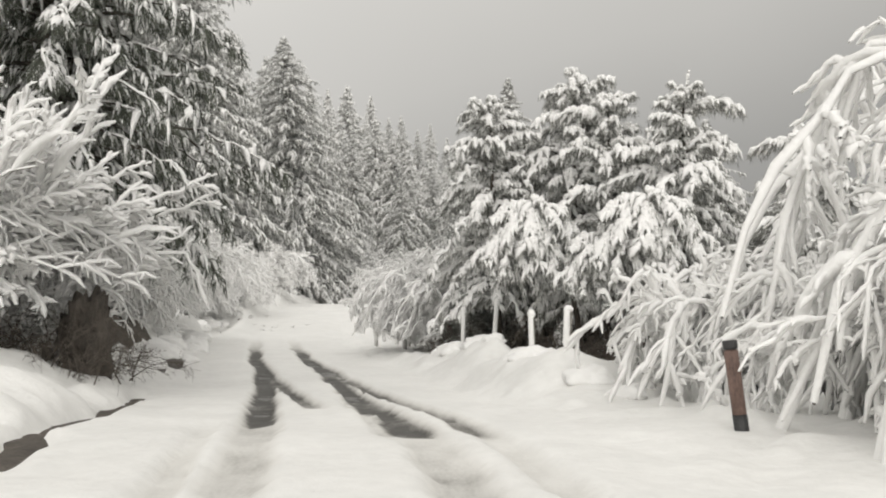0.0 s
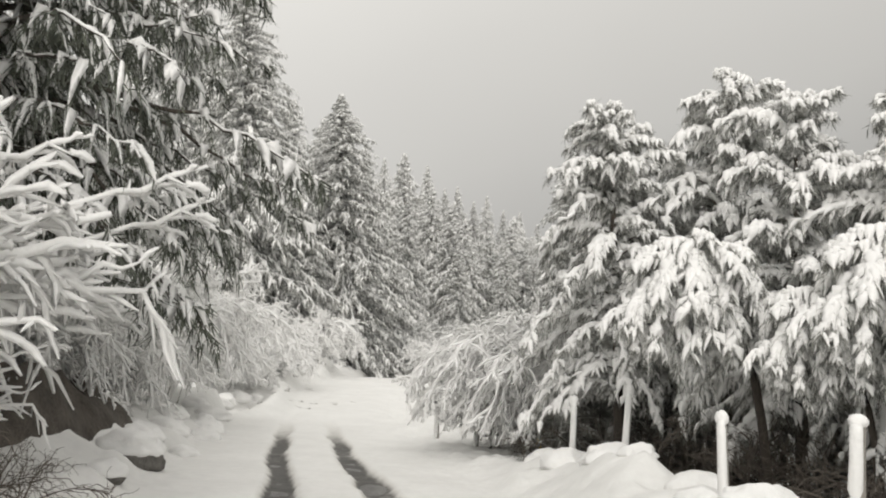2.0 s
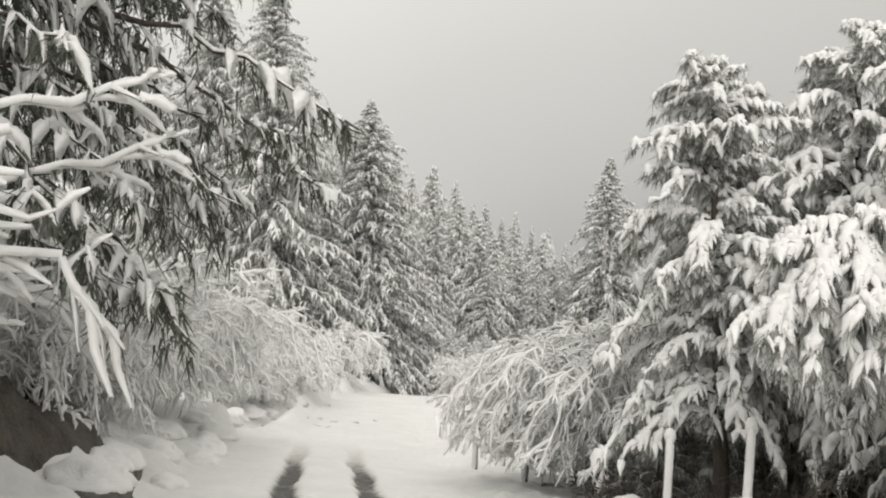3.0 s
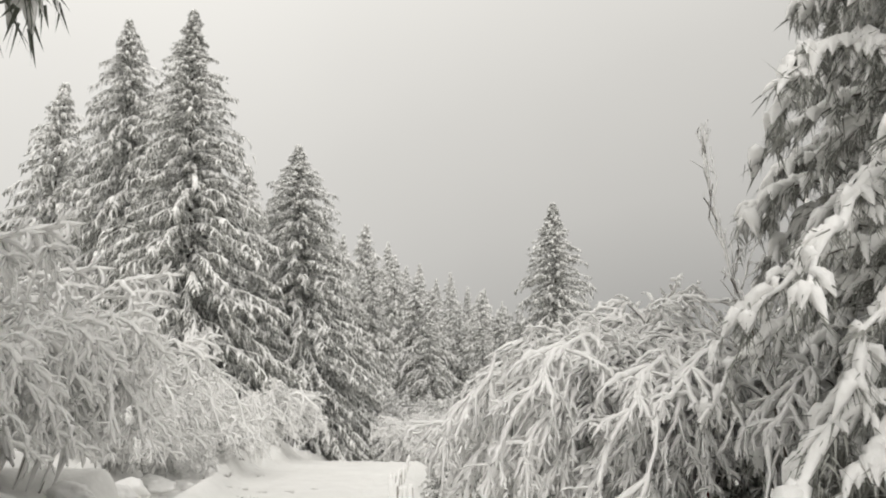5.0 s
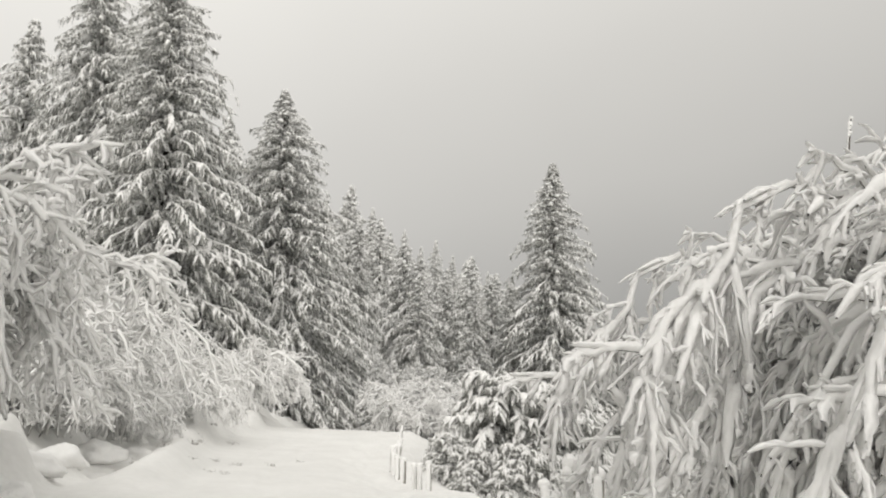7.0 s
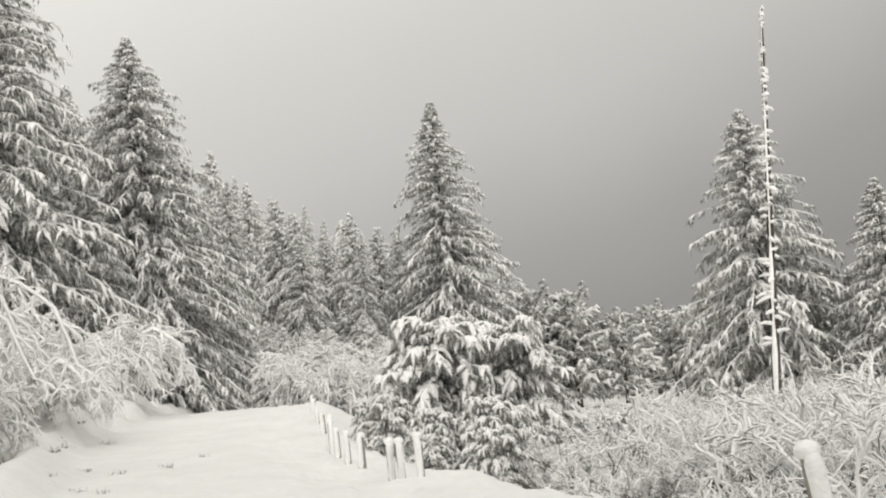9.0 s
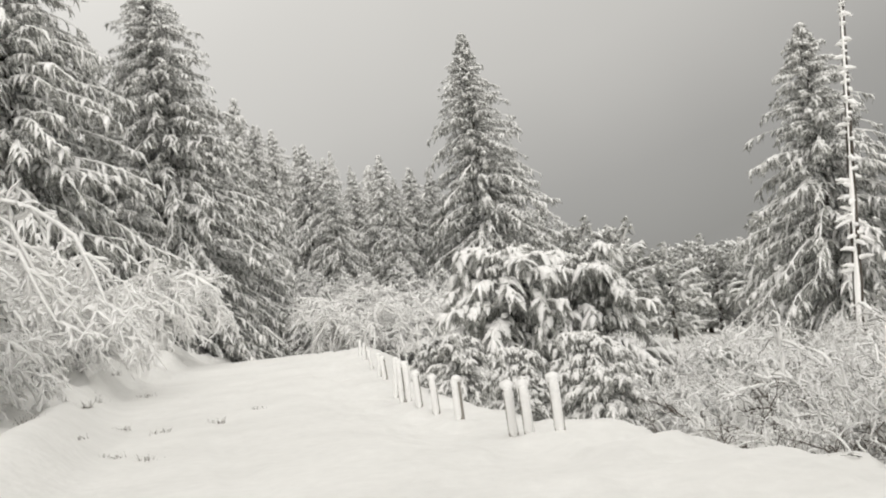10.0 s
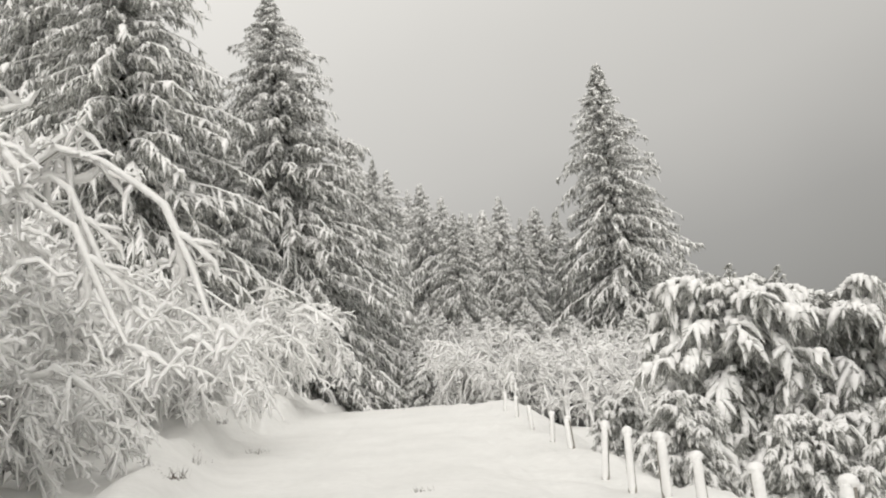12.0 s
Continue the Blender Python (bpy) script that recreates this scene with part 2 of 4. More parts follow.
def ground_z(x, y, fine=True):
    x, y = np.asarray(x, float), np.asarray(y, float)
    u = x - road_x(y)
    z = road_z(y) + 0 * u
    z = z - np.maximum(z - 1.0, 0) * soft(u, 14, 60) * soft(y, 100, 140)
    left, right = np.maximum(-u - 2.6, 0), np.maximum(u - 2.7, 0)
    bank = 0.55 * soft(left, 0, 2.2) + 0.05 * left * soft(left, 2, 6) + 0.35 * soft(y, 40, 60) * soft(left, 0.5, 4)
    z = z + np.minimum(bank, 6) + np.minimum(np.maximum(left - 14, 0) * 0.12, 25)
    berm = 0.42 * np.exp(-((u - 4.0) / 0.75) ** 2) * (1 - soft(y, 21, 24)) * soft(y, 12.6, 14.4) * (0.65 + 0.5 * lumps(x, y, 0.8) + 0.25 * lumps(x + 4, y, 0.4))
    berm2 = 0.30 * (0.25 + 0.75 * soft(y, 12, 15)) * soft(u, 2.6, 3.6) * (1 - 0.6 * soft(y, 22, 26)) * (1 - soft(y, 33, 40))
    z = z + berm + berm2 - np.minimum(0.10 * np.maximum(right - 2.2, 0), 2.5) - np.minimum(np.maximum(right - 60, 0) * 0.10, 30)
    z = z - 0.95 * soft(u, 4.5, 7.6) * soft(y, 33, 40) * (1 - soft(y, 80, 95))
    z = z - 0.20 * soft(u, 2.0, 3.4) * soft(y, 36, 41) * (1 - soft(y, 56, 66))
    crest = np.interp(y, [38, 43, 48, 56, 64], [-1.9, -1.6, -1.9, -3.0, -4.3])
    ridge = soft(y, 37, 43) * (1 - soft(y, 62, 72)) * (0.85 + 0.35 * lumps(y, y * 0 + 11, 3.4))
    z = z + ridge * (0.50 * np.exp(-((u - crest) / 0.6) ** 2) - 0.42 * np.exp(-((u - crest + 1.9) / 0.9) ** 2))
    off = soft(np.abs(u), 1.8, 4.5)
    z = z + (off + 0.5 * soft(left, 0, 1)) * (0.17 * lumps(x, y, 2.1) + 0.06 * lumps(x + 9, y, 0.7)) + 0.02 * lumps(x, y, 0.9) + soft(left, 0.0, 0.8) * (1 - soft(left, 3, 6)) * (0.14 * lumps(x, y + 2, 0.85) + 0.16 * np.abs(lumps(x + 6, y, 1.3))) + soft(left, 0.1, 1.0) * (1 - soft(left, 7, 12)) * soft(y, 34, 40) * (0.42 * lumps(x + 3, y, 2.4) + 0.6 * np.maximum(lumps(x + 8, y + 5, 1.0) - 0.1, 0) + 0.25 * np.maximum(lumps(x + 2, y + 9, 0.55) - 0.2, 0))
    z = z + soft(np.abs(u), 2.0, 3.2) * (1 - soft(np.abs(u), 9, 14)) * (0.16 * np.maximum(lumps(x + 1, y, 0.55) - 0.35, 0) + 0.10 * np.maximum(lumps(x + 7, y, 0.3) - 0.3, 0)) + 0.012 * lumps(x + 3, y, 0.4) + (0.35 + soft(np.abs(u), 1.6, 2.6)) * (0.016 * lumps(x + 5, y, 0.27) + 0.010 * np.maximum(lumps(x, y + 4, 0.17), 0))
    if fine:
        z = z + 0.05 - 0.13 * ruts(x, y)[0]
        ditch = np.exp(-((u + 2.72 - 0.12 * lumps(y, y * 0 + 7, 1.1)) / (0.14 + 0.07 * lumps(y, y * 0 + 1, 0.5))) ** 2) * (1 - soft(y, 14, 16)) * soft(y, -4, 2)
        z = z - 0.22 * ditch
    return z


def spaced(lo, hi, step, far_lo, far_hi, grow=1.13):
    mid = list(np.arange(lo, hi + 1e-6, step))
    a, s = lo, step
    pre, post = [], []
    while a > far_lo:
        s *= grow
        a -= s
        pre.append(a)
    a, s = hi, step
    while a < far_hi:
        s *= grow
        a += s
        post.append(a)
    return np.array(pre[::-1] + mid + post)


def sheet(name, us, ys, zfun, mat):
    U, Y = np.meshgrid(us, ys)
    X = U + road_x(Y)
    Z = zfun(X, Y)
    V = np.stack([X, Y, Z], -1).reshape(-1, 3)
    nu = len(us)
    i, j = np.meshgrid(np.arange(len(ys) - 1), np.arange(nu - 1), indexing="ij")
    a = (i * nu + j).ravel()
    return new(name, mesh_of(name, V, [np.stack([a, a + 1, a + nu + 1, a + nu], -1)], mat))


ground = sheet("ground", spaced(-5.5, 5.5, 0.08, -1400, 1400), np.concatenate([spaced(-4, 36, 0.12, -400, 36), spaced(36.3, 84, 0.28, 36.2, 2500)[1:]]), ground_z, SNOW)
gp = np.zeros(len(ground.data.vertices) * 3, dtype=np.float32)
ground.data.vertices.foreach_get("co", gp)
wet_at = ground.data.attributes.new("wet", "FLOAT", "POINT")
wet_at.data.foreach_set("value", ruts(gp[0::3].astype(float), gp[1::3].astype(float))[1].astype(np.float32))
tagged(ground, "deep fresh snow with soft humps beside the road", "snow", kind="structure")
road = sheet("road", np.linspace(-2.3, 2.3, 40), np.linspace(-8, 44, 360), lambda x, y: road_z(y) - 0.085 + 0.010 * lumps(x, y, 0.4) + 0.008 * lumps(x, y + 3, 0.17), SLUSH)
tagged(road, "wet dark asphalt showing in the wheel ruts under snow", "road", kind="structure")
gutter = sheet("gutter", np.linspace(-3.05, -2.45, 8), np.linspace(-6, 16, 80), lambda x, y: road_z(y) - 0.045 + 0.05 * (x < road_x(y) - 2.6) * (1 + lumps(x, y, 0.3)) * 0.4, SOIL)
tagged(gutter, "dark wet soil gutter showing through the snow", "gutter", kind="structure")


# ---- trees ----
def conifer_meshes(seed, H=28.0, r0=0.35, crown0=0.08, width=5.2, top=0.25, power=0.85, boughs=150, rise=(0.15, 0.5), droop=(0.45, 0.25),
                   fingers=9, flen=0.9, frad=0.10, fdroop=0.55, needles=6, nlen=0.3, nwid=0.03, snow=1.0, sides=4, fM=4, spine=None, lump=0.25,
                   bough_snow=0.8, needle_mat=None, jitter=0.25, near=False, flat=0.6, wig=0.0015, limb_mesh=True, inner=0.12, lift=0.45, fup=-0.12, clusters=0):
    """Meshes of a snow-laden conifer: trunk, limbs, needles and snow."""
    rng = np.random.RandomState(seed)
    K = 14
    s = np.linspace(0, 1, K)
    if spine is None:
        bend = np.cumsum(rng.normal(0, wig * H, (K, 2)), 0) * s[:, None]
        sp = np.stack([bend[:, 0], bend[:, 1], s * H], -1)
    else:
        sp = np.array([spine(v) for v in s])
    tv, tf = tubes(sp[None], (r0 * (1 - s) ** 0.8 + 0.012)[None], 8)
    f = crown0 + (1 - crown0) * (np.arange(boughs) + rng.uniform(0, 1, boughs)) / boughs
    f = np.minimum(f, 0.995) ** (0.93)
    az = np.arange(boughs) * 2.399 + rng.normal(0, 0.4, boughs)
    reach = np.ones(boughs)
    if clusters:
        c = np.arange(boughs) % clusters
        f = np.clip((crown0 + (1 - crown0) * (c + 0.5) / clusters) ** 0.93 + rng.normal(0, 0.022, boughs), crown0, 0.995)
        az = c * 2.399 + rng.normal(0, 0.36, boughs)
        reach = rng.uniform(0.72, 1.15, clusters)[c]
    g = (1 - f) / (1 - crown0)
    p0, tan = along(sp[None].repeat(1, 0), np.zeros(boughs, int), f)
    L = reach * (top + width * g ** power) * rng.uniform(1 - jitter * 1.3, 1 + jitter * 0.7, boughs) * np.where(g > 0.88, 0.85, 1) * np.clip(g / 0.12, 0.02, 1) ** 0.45
    e = rise[0] * g + rise[1] * (1 - g) + rng.normal(0, 0.10, boughs)
    a1 = unit(np.cross(tan, np.array([0.0, 1, 0.01])))
    a2 = np.cross(tan, a1)
    d = unit((a1 * np.cos(az)[:, None] + a2 * np.sin(az)[:, None]) * np.cos(e)[:, None] + tan * np.sin(e)[:, None])
    dr = (droop[0] * g + droop[1] * (1 - g)) * rng.uniform(0.7, 1.3, boughs)
    bM = 15 if near else 6
    B = arcs(p0, d, L, dr, bM, rng, 0.015)
    sb = np.linspace(0, 1, bM)
    lr = (0.012 + 0.011 * L)[:, None] * (1 - 0.85 * sb)[None]
    lv = [tubes(B, lr, 3)]
    n = boughs * fingers
    i = np.repeat(np.arange(boughs), fingers)
    fr = np.clip(rng.uniform(inner, 1.02, n), inner, 0.99)
    fp, ft = along(B, i, fr)
    side = unit(np.cross(ft, np.array([0, 0, 1.0]))) * np.where(rng.uniform(0, 1, n) < 0.5, -1, 1)[:, None]
    fd = unit(ft * rng.uniform(0.35, 1.0, n)[:, None] + side * rng.uniform(0.1, 1.0, n)[:, None] + rng.normal(0, 0.22, (n, 3)) + np.array([0, 0, fup]))
    size = np.clip(L[i] / (0.6 * width + top), 0.45, 1.15)
    fl = flen * rng.uniform(0.55, 1.3, n) * size * (1.15 - 0.45 * fr)
    Fp = arcs(fp, fd, fl, fdroop * rng.uniform(0.6, 1.5, n), fM, rng, 0.03)
    sf = np.linspace(0, 1, fM)
    prof = np.interp(sf, [0, 0.4, 0.8, 1], [0.55, 1.0, 0.9, 0.1])
    keep = rng.uniform(0, 1, n) < snow
    Rs = frad * rng.uniform(0.6, 1.35, n)[:, None] * np.clip(size, 0.68, 1.15)[:, None] * prof[None] * (1 + rng.normal(0, lump, (n, fM)))
    sv = [tubes(Fp[keep], np.maximum(Rs[keep], 0.004), sides, flat, lift)]
    Bo = B[:, 1:]
    Rb = frad * bough_snow * (0.5 + 0.5 * np.clip(L / width, 0, 1))[:, None] * np.interp(np.linspace(0, 1, bM - 1), [0, 0.25, 0.5, 0.75, 1], [0.5, 0.9, 1.0, 0.9, 0.3])[None] * np.maximum(1 + rng.normal(0, lump * (1.5 if near else 1), (boughs, bM - 1)), 0.25)
    sv.append(tubes(Bo, np.maximum(Rb, 0.004), 7 if near else sides, 0.7, 0.55))
    m = n * needles
    k = np.repeat(np.arange(n), needles)
    np_, nt = along(Fp, k, rng.uniform(0.02, 1, m))
    nd = unit(nt * 0.7 + rng.normal(0, 0.45, (m, 3)) - np.array([0, 0, 0.55])) * (nlen * rng.uniform(0.5, 1.25, m) * np.clip(size[k], 0.42, 1.1))[:, None]
    nv = blades(np_ + rng.normal(0, 0.02, (m, 3)), nd, nwid * rng.uniform(0.6, 1.4, m) * np.clip(size[k], 0.4, 1.1), rng)
    out = {"trunk": mesh_of("trunk", tv, [tf], BARK)}
    if near:
        for b in range(boughs):
            v, F = tubes(B[b:b + 1], lr[b:b + 1], 4)
            out["limb", b] = mesh_of("limb", v, [F], BARK)
    elif limb_mesh:
        v, F = joined(lv)
        out["limb_work"] = mesh_of("limb_work", v, F, BARK)
    v, F = joined([nv])
    out["needles"] = mesh_of("needles", v, F, needle_mat or NEEDLE, False)
    v, F = joined(sv)
    out["snow"] = mesh_of("snow", v, F, SNOW_TREE)
    return out


def tree(meshes, m, name, label, category, group=""):
    t = thing(name, m, label, category, group)
    for key in meshes:
        if key == "snow":
            tagged(part("snow", meshes[key], t, "thick white snow lying on the boughs"), kind="stuff")
        elif key in ("needles", "limb_work", "branches"):
            tagged(part(key, meshes[key], t), kind="stuff")
        else:
            part(key if key == "trunk" else "limb", meshes[key], t)
    return t


def place(x, y, size=1.0, turn=0.0, lean=(0, 0), sink=0.1, wide=1.0):
    """A pose on the ground, turned and leaning by degrees."""
    return Matrix.Translation((x, y, float(ground_z(x, y)) - sink)) @ pose(0, 0, 0, lean[0], lean[1], 0) @ pose(0, 0, 0, 0, 0, turn) @ Matrix.Diagonal((size * wide, size * wide, size, 1))


# tall firs behind the bend
FIR_A = conifer_meshes(11, 30, 0.30, 0.03, 8.0, 0.2, 0.66, 640, fingers=28, flen=0.56, frad=0.105, needles=5, nlen=0.46, nwid=0.10, droop=(0.52, 0.42), rise=(-0.18, 0.25), fdroop=0.8, fM=3, sides=3, flat=0.7, jitter=0.34, needle_mat=NEEDLE_SNOW_HAZE, limb_mesh=False, inner=0.0, fup=-0.2, snow=0.9)
FIR_B = conifer_meshes(12, 30, 0.28, 0.03, 7.4, 0.2, 0.74, 600, fingers=28, flen=0.56, frad=0.110, needles=5, nlen=0.46, nwid=0.11, droop=(0.46, 0.35), rise=(-0.16, 0.28), fdroop=0.75, fM=3, sides=3, flat=0.7, jitter=0.34, needle_mat=NEEDLE_SNOW_HAZE, limb_mesh=False, inner=0.0, fup=-0.2, snow=0.9)
FIR_C = conifer_meshes(13, 20, 0.22, 0.04, 6.2, 0.2, 0.74, 380, fingers=26, flen=0.54, frad=0.10, needles=5, nlen=0.44, nwid=0.10, droop=(0.50, 0.34), rise=(-0.1, 0.36), fdroop=0.75, fM=3, sides=3, flat=0.7, jitter=0.34, needle_mat=NEEDLE_SNOW_HAZE, limb_mesh=False, inner=0.0, fup=-0.2, snow=0.9)
# far trees: extra snow and haze-coloured needles pale them in place of mist
FIR_D = conifer_meshes(14, 20, 0.22, 0.04, 6.2, 0.2, 0.74, 240, fingers=22, flen=0.7, frad=0.14, needles=4, nlen=0.44, nwid=0.16, droop=(0.50, 0.34), rise=(-0.1, 0.36), fdroop=0.75, fM=3, sides=3, flat=0.7, jitter=0.34, needle_mat=NEEDLE_HAZE, limb_mesh=False, inner=0.0, fup=-0.2, snow=0.9)
FAR = [conifer_meshes(20 + j, 28, 0.2, 0.03, 8.2 + 0.9 * j, 0.25, 0.66, 170, fingers=13, flen=1.35, frad=0.24, needles=3, nlen=0.9, nwid=0.26, droop=(0.48, 0.36), rise=(-0.2, 0.3), fdroop=0.9, sides=3, fM=3, flat=0.7, jitter=0.3, needle_mat=NEEDLE_HAZE, limb_mesh=False, inner=0.0, fup=-0.3, snow=0.85) for j in range(3)]
ROUND = conifer_meshes(26, 10.5, 0.3, 0.10, 4.2, 0.8, 0.40, 70, fingers=9, flen=0.9, frad=0.26, needles=4, nlen=0.7, nwid=0.26, droop=(0.3, 0.1), rise=(0.2, 0.9), fdroop=0.4, sides=3, fM=3, jitter=0.4, needle_mat=NEEDLE_HAZE, limb_mesh=False, inner=0.02)
FIR_LABEL = "tall fir with drooping boughs loaded with snow"
tree(FIR_A, place(-16.1, 100, 0.99, 20, (0, -4.3), wide=1.12), "fir_tree", FIR_LABEL + " beyond the bend", "tree", "firs behind the bend")
tree(FIR_B, place(-24.3, 92, 1.30, 80, (0, -4.3), wide=1.0), "fir_tree", "very tall fir with layered snowy boughs", "tree", "firs behind the bend")
tree(FIR_A, place(-34.8, 105, 1.45, 200, (0, -4), wide=0.85), "fir_tree", "very tall narrow fir with hanging snowy boughs", "tree", "firs behind the bend")
tree(FIR_C, place(-18.6, 93, 0.84, 140, (0, -4), wide=0.75), "fir_tree", "smaller fir with thin hanging snowy twigs beside a taller one", "tree", "firs behind the bend")
tree(FIR_B, place(9.15, 116, 1.03, 30, (0, -2.0), wide=1.1), "fir_tree", "lone tall pointed fir with layered snowy boughs", "tree", "firs behind the bend")
tree(FIR_C, place(25.2, 86, 1.06, 60, (0, 0), wide=1.15), "fir_tree", "broad fir with wide snowy boughs behind a dead trunk", "tree", "firs beside the clearing")
tree(FIR_C, place(30.3, 80, 0.74, 160, (0, 0), wide=1.2), "fir_tree", "small dark fir dusted with snow", "tree", "firs beside the clearing")
tree(FIR_C, place(-11.7, 122, 1.17, 200, (0, -2), wide=0.55), "fir_tree", "slender pale fir rising over the forest edge", "tree", "firs behind the bend")
tree(FIR_C, place(-5.2, 113, 0.79, 20, (0, -1), wide=0.82), "fir_tree", "mid-sized fir with snow-lined hanging boughs at the forest edge", "tree", "firs behind the bend")
tree(FIR_C, place(0.6, 116, 0.82, 290, (0, -1), wide=0.62), "fir_tree", "narrow fir with snow-lined boughs at the forest edge", "tree", "firs behind the bend")

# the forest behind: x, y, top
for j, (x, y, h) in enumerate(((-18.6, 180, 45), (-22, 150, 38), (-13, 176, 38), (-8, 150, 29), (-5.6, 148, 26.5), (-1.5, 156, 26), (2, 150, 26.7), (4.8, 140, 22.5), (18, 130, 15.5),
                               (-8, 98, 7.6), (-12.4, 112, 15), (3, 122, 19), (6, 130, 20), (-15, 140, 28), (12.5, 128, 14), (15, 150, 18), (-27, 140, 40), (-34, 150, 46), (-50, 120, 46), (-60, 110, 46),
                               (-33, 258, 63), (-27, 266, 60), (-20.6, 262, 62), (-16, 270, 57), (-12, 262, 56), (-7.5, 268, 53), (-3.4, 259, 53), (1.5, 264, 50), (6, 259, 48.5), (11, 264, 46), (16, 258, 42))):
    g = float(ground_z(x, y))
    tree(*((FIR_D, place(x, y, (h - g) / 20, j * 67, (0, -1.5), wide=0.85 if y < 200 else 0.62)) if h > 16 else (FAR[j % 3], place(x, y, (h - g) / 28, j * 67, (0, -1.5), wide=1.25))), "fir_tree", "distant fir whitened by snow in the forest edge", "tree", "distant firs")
rng = np.random.RandomState(5)
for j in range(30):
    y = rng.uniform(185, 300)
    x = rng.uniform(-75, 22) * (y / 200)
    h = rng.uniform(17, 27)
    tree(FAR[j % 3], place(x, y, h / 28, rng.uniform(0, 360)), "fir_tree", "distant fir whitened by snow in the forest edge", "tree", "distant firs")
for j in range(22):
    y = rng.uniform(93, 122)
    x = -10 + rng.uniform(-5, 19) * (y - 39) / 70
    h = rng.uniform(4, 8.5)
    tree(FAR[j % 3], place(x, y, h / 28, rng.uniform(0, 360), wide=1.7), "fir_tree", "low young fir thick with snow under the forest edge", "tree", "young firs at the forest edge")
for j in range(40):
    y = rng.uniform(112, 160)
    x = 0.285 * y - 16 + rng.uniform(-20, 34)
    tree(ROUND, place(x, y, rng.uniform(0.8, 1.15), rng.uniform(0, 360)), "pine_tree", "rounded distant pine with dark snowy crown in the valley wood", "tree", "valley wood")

# pines beside the fence
PINE_A = conifer_meshes(31, 7.2, 0.11, 0.24, 1.75, 0.5, 0.40, 116, rise=(0.45, 0.95), droop=(0.85, 0.55), fingers=40, flen=0.21, frad=0.054, fdroop=0.75, needles=9, nlen=0.19, nwid=0.017, sides=5, fM=4, lump=0.24, jitter=0.26, bough_snow=1.35, near=True, flat=0.85, snow=0.84, lift=0.65, needle_mat=NEEDLE_GLARE, inner=0.0, fup=0.15, clusters=29)
PINE_B = conifer_meshes(32, 6.6, 0.10, 0.20, 1.7, 0.5, 0.36, 108, rise=(0.45, 1.0), droop=(0.88, 0.55), fingers=40, flen=0.21, frad=0.054, fdroop=0.75, needles=9, nlen=0.19, nwid=0.017, sides=5, fM=4, lump=0.24, jitter=0.26, bough_snow=1.35, near=True, flat=0.85, snow=0.84, lift=0.65, needle_mat=NEEDLE_GLARE, inner=0.0, fup=0.15, clusters=27)


def bent(h, reach):
    """A trunk that snow has bent over into an arch."""
    return lambda v: (reach * (v ** 1.5), 0.0, h * (v - 0.72 * v ** 3) / 0.453)


PINE_BENT = conifer_meshes(33, 5, 0.07, 0.26, 0.55, 0.50, 0.4, 90, rise=(0.3, 0.4), droop=(0.75, 0.7), fingers=40, flen=0.21, frad=0.054, fdroop=0.85, needles=9, nlen=0.19, nwid=0.017, needle_mat=NEEDLE_GLARE, sides=5, fM=4, lump=0.24, spine=bent(4.0, 2.2), bough_snow=1.35, near=True, flat=0.85, snow=0.84, lift=0.65, inner=0.0, fup=0.15)
PINE_LABEL = "young pine weighed down by thick clumps of snow"
for me, x, y, s, turn, lean in ((PINE_A, 1.55, 24.1, 1.0, 10, (0, -2)), (PINE_A, 3.6, 24.6, 1.12, 130, (0, 0)), (PINE_B, 4.1, 21.9, 1.04, 50, (0, 0)), (PINE_B, 5.6, 20.8, 1.02, 220, (0, 0)), (PINE_A, 6.6, 24.4, 1.0, 300, (0, 0)),
                                (PINE_B, 2.1, 26.7, 1.05, 90, (0, 0)), (PINE_A, 4.6, 27.6, 0.95, 200, (0, 0)), (PINE_B, 7.8, 19.2, 0.9, 20, (0, 0))):
    tree(me, place(x, y, s, turn, lean), "pine_tree", PINE_LABEL, "tree", "pines by the fence")
for x, y, s, turn in ((3.2, 20.6, 0.92, 195), (5.4, 18.6, 0.95, 190), (4.2, 19.2, 0.70, 200), (2.9, 24.8, 0.72, 190), (5.9, 17.2, 0.6, 180)):
    tree(PINE_BENT, place(x, y, s, turn), "pine_tree", "young pine bent into an arch under a pad of snow", "tree", "bent pines by the fence")

# darker young firs, added to darken the shaded hollow behind them
SHADE = conifer_meshes(35, 4.6, 0.07, 0.04, 1.7, 0.3, 0.45, 60, rise=(0.1, 0.6), droop=(0.4, 0.3), fingers=16, flen=0.32, frad=0.05, fdroop=0.5, needles=9, nlen=0.24, nwid=0.035, snow=0.22, sides=3, fM=3, bough_snow=0.5, limb_mesh=False, needle_mat=NEEDLE_GLARE, inner=0.05)
for x, y, s, turn in ((2.4, 29.4, 0.8, 0), (3.6, 27.0, 0.9, 80), (4.7, 24.8, 0.85, 160), (6.0, 22.6, 0.9, 240), (4.8, 29.0, 1.0, 310), (6.8, 26.2, 1.0, 40), (8.0, 22.4, 0.95, 120), (0.8, 25.2, 0.36, 30), (1.4, 26.2, 0.42, 150), (0.5, 27.0, 0.36, 260), (1.8, 25.2, 0.4, 90), (1.2, 28.0, 0.42, 10), (2.2, 26.4, 0.5, 70), (3.2, 31.6, 0.9, 200), (7.4, 19.8, 0.85, 280), (5.6, 32.0, 1.0, 20)):
    tree(SHADE, place(x, y, s, turn), "fir_tree", "dark young fir sheltered from snow, added to darken the hollow behind the pines", "tree", "young firs in the hollow")

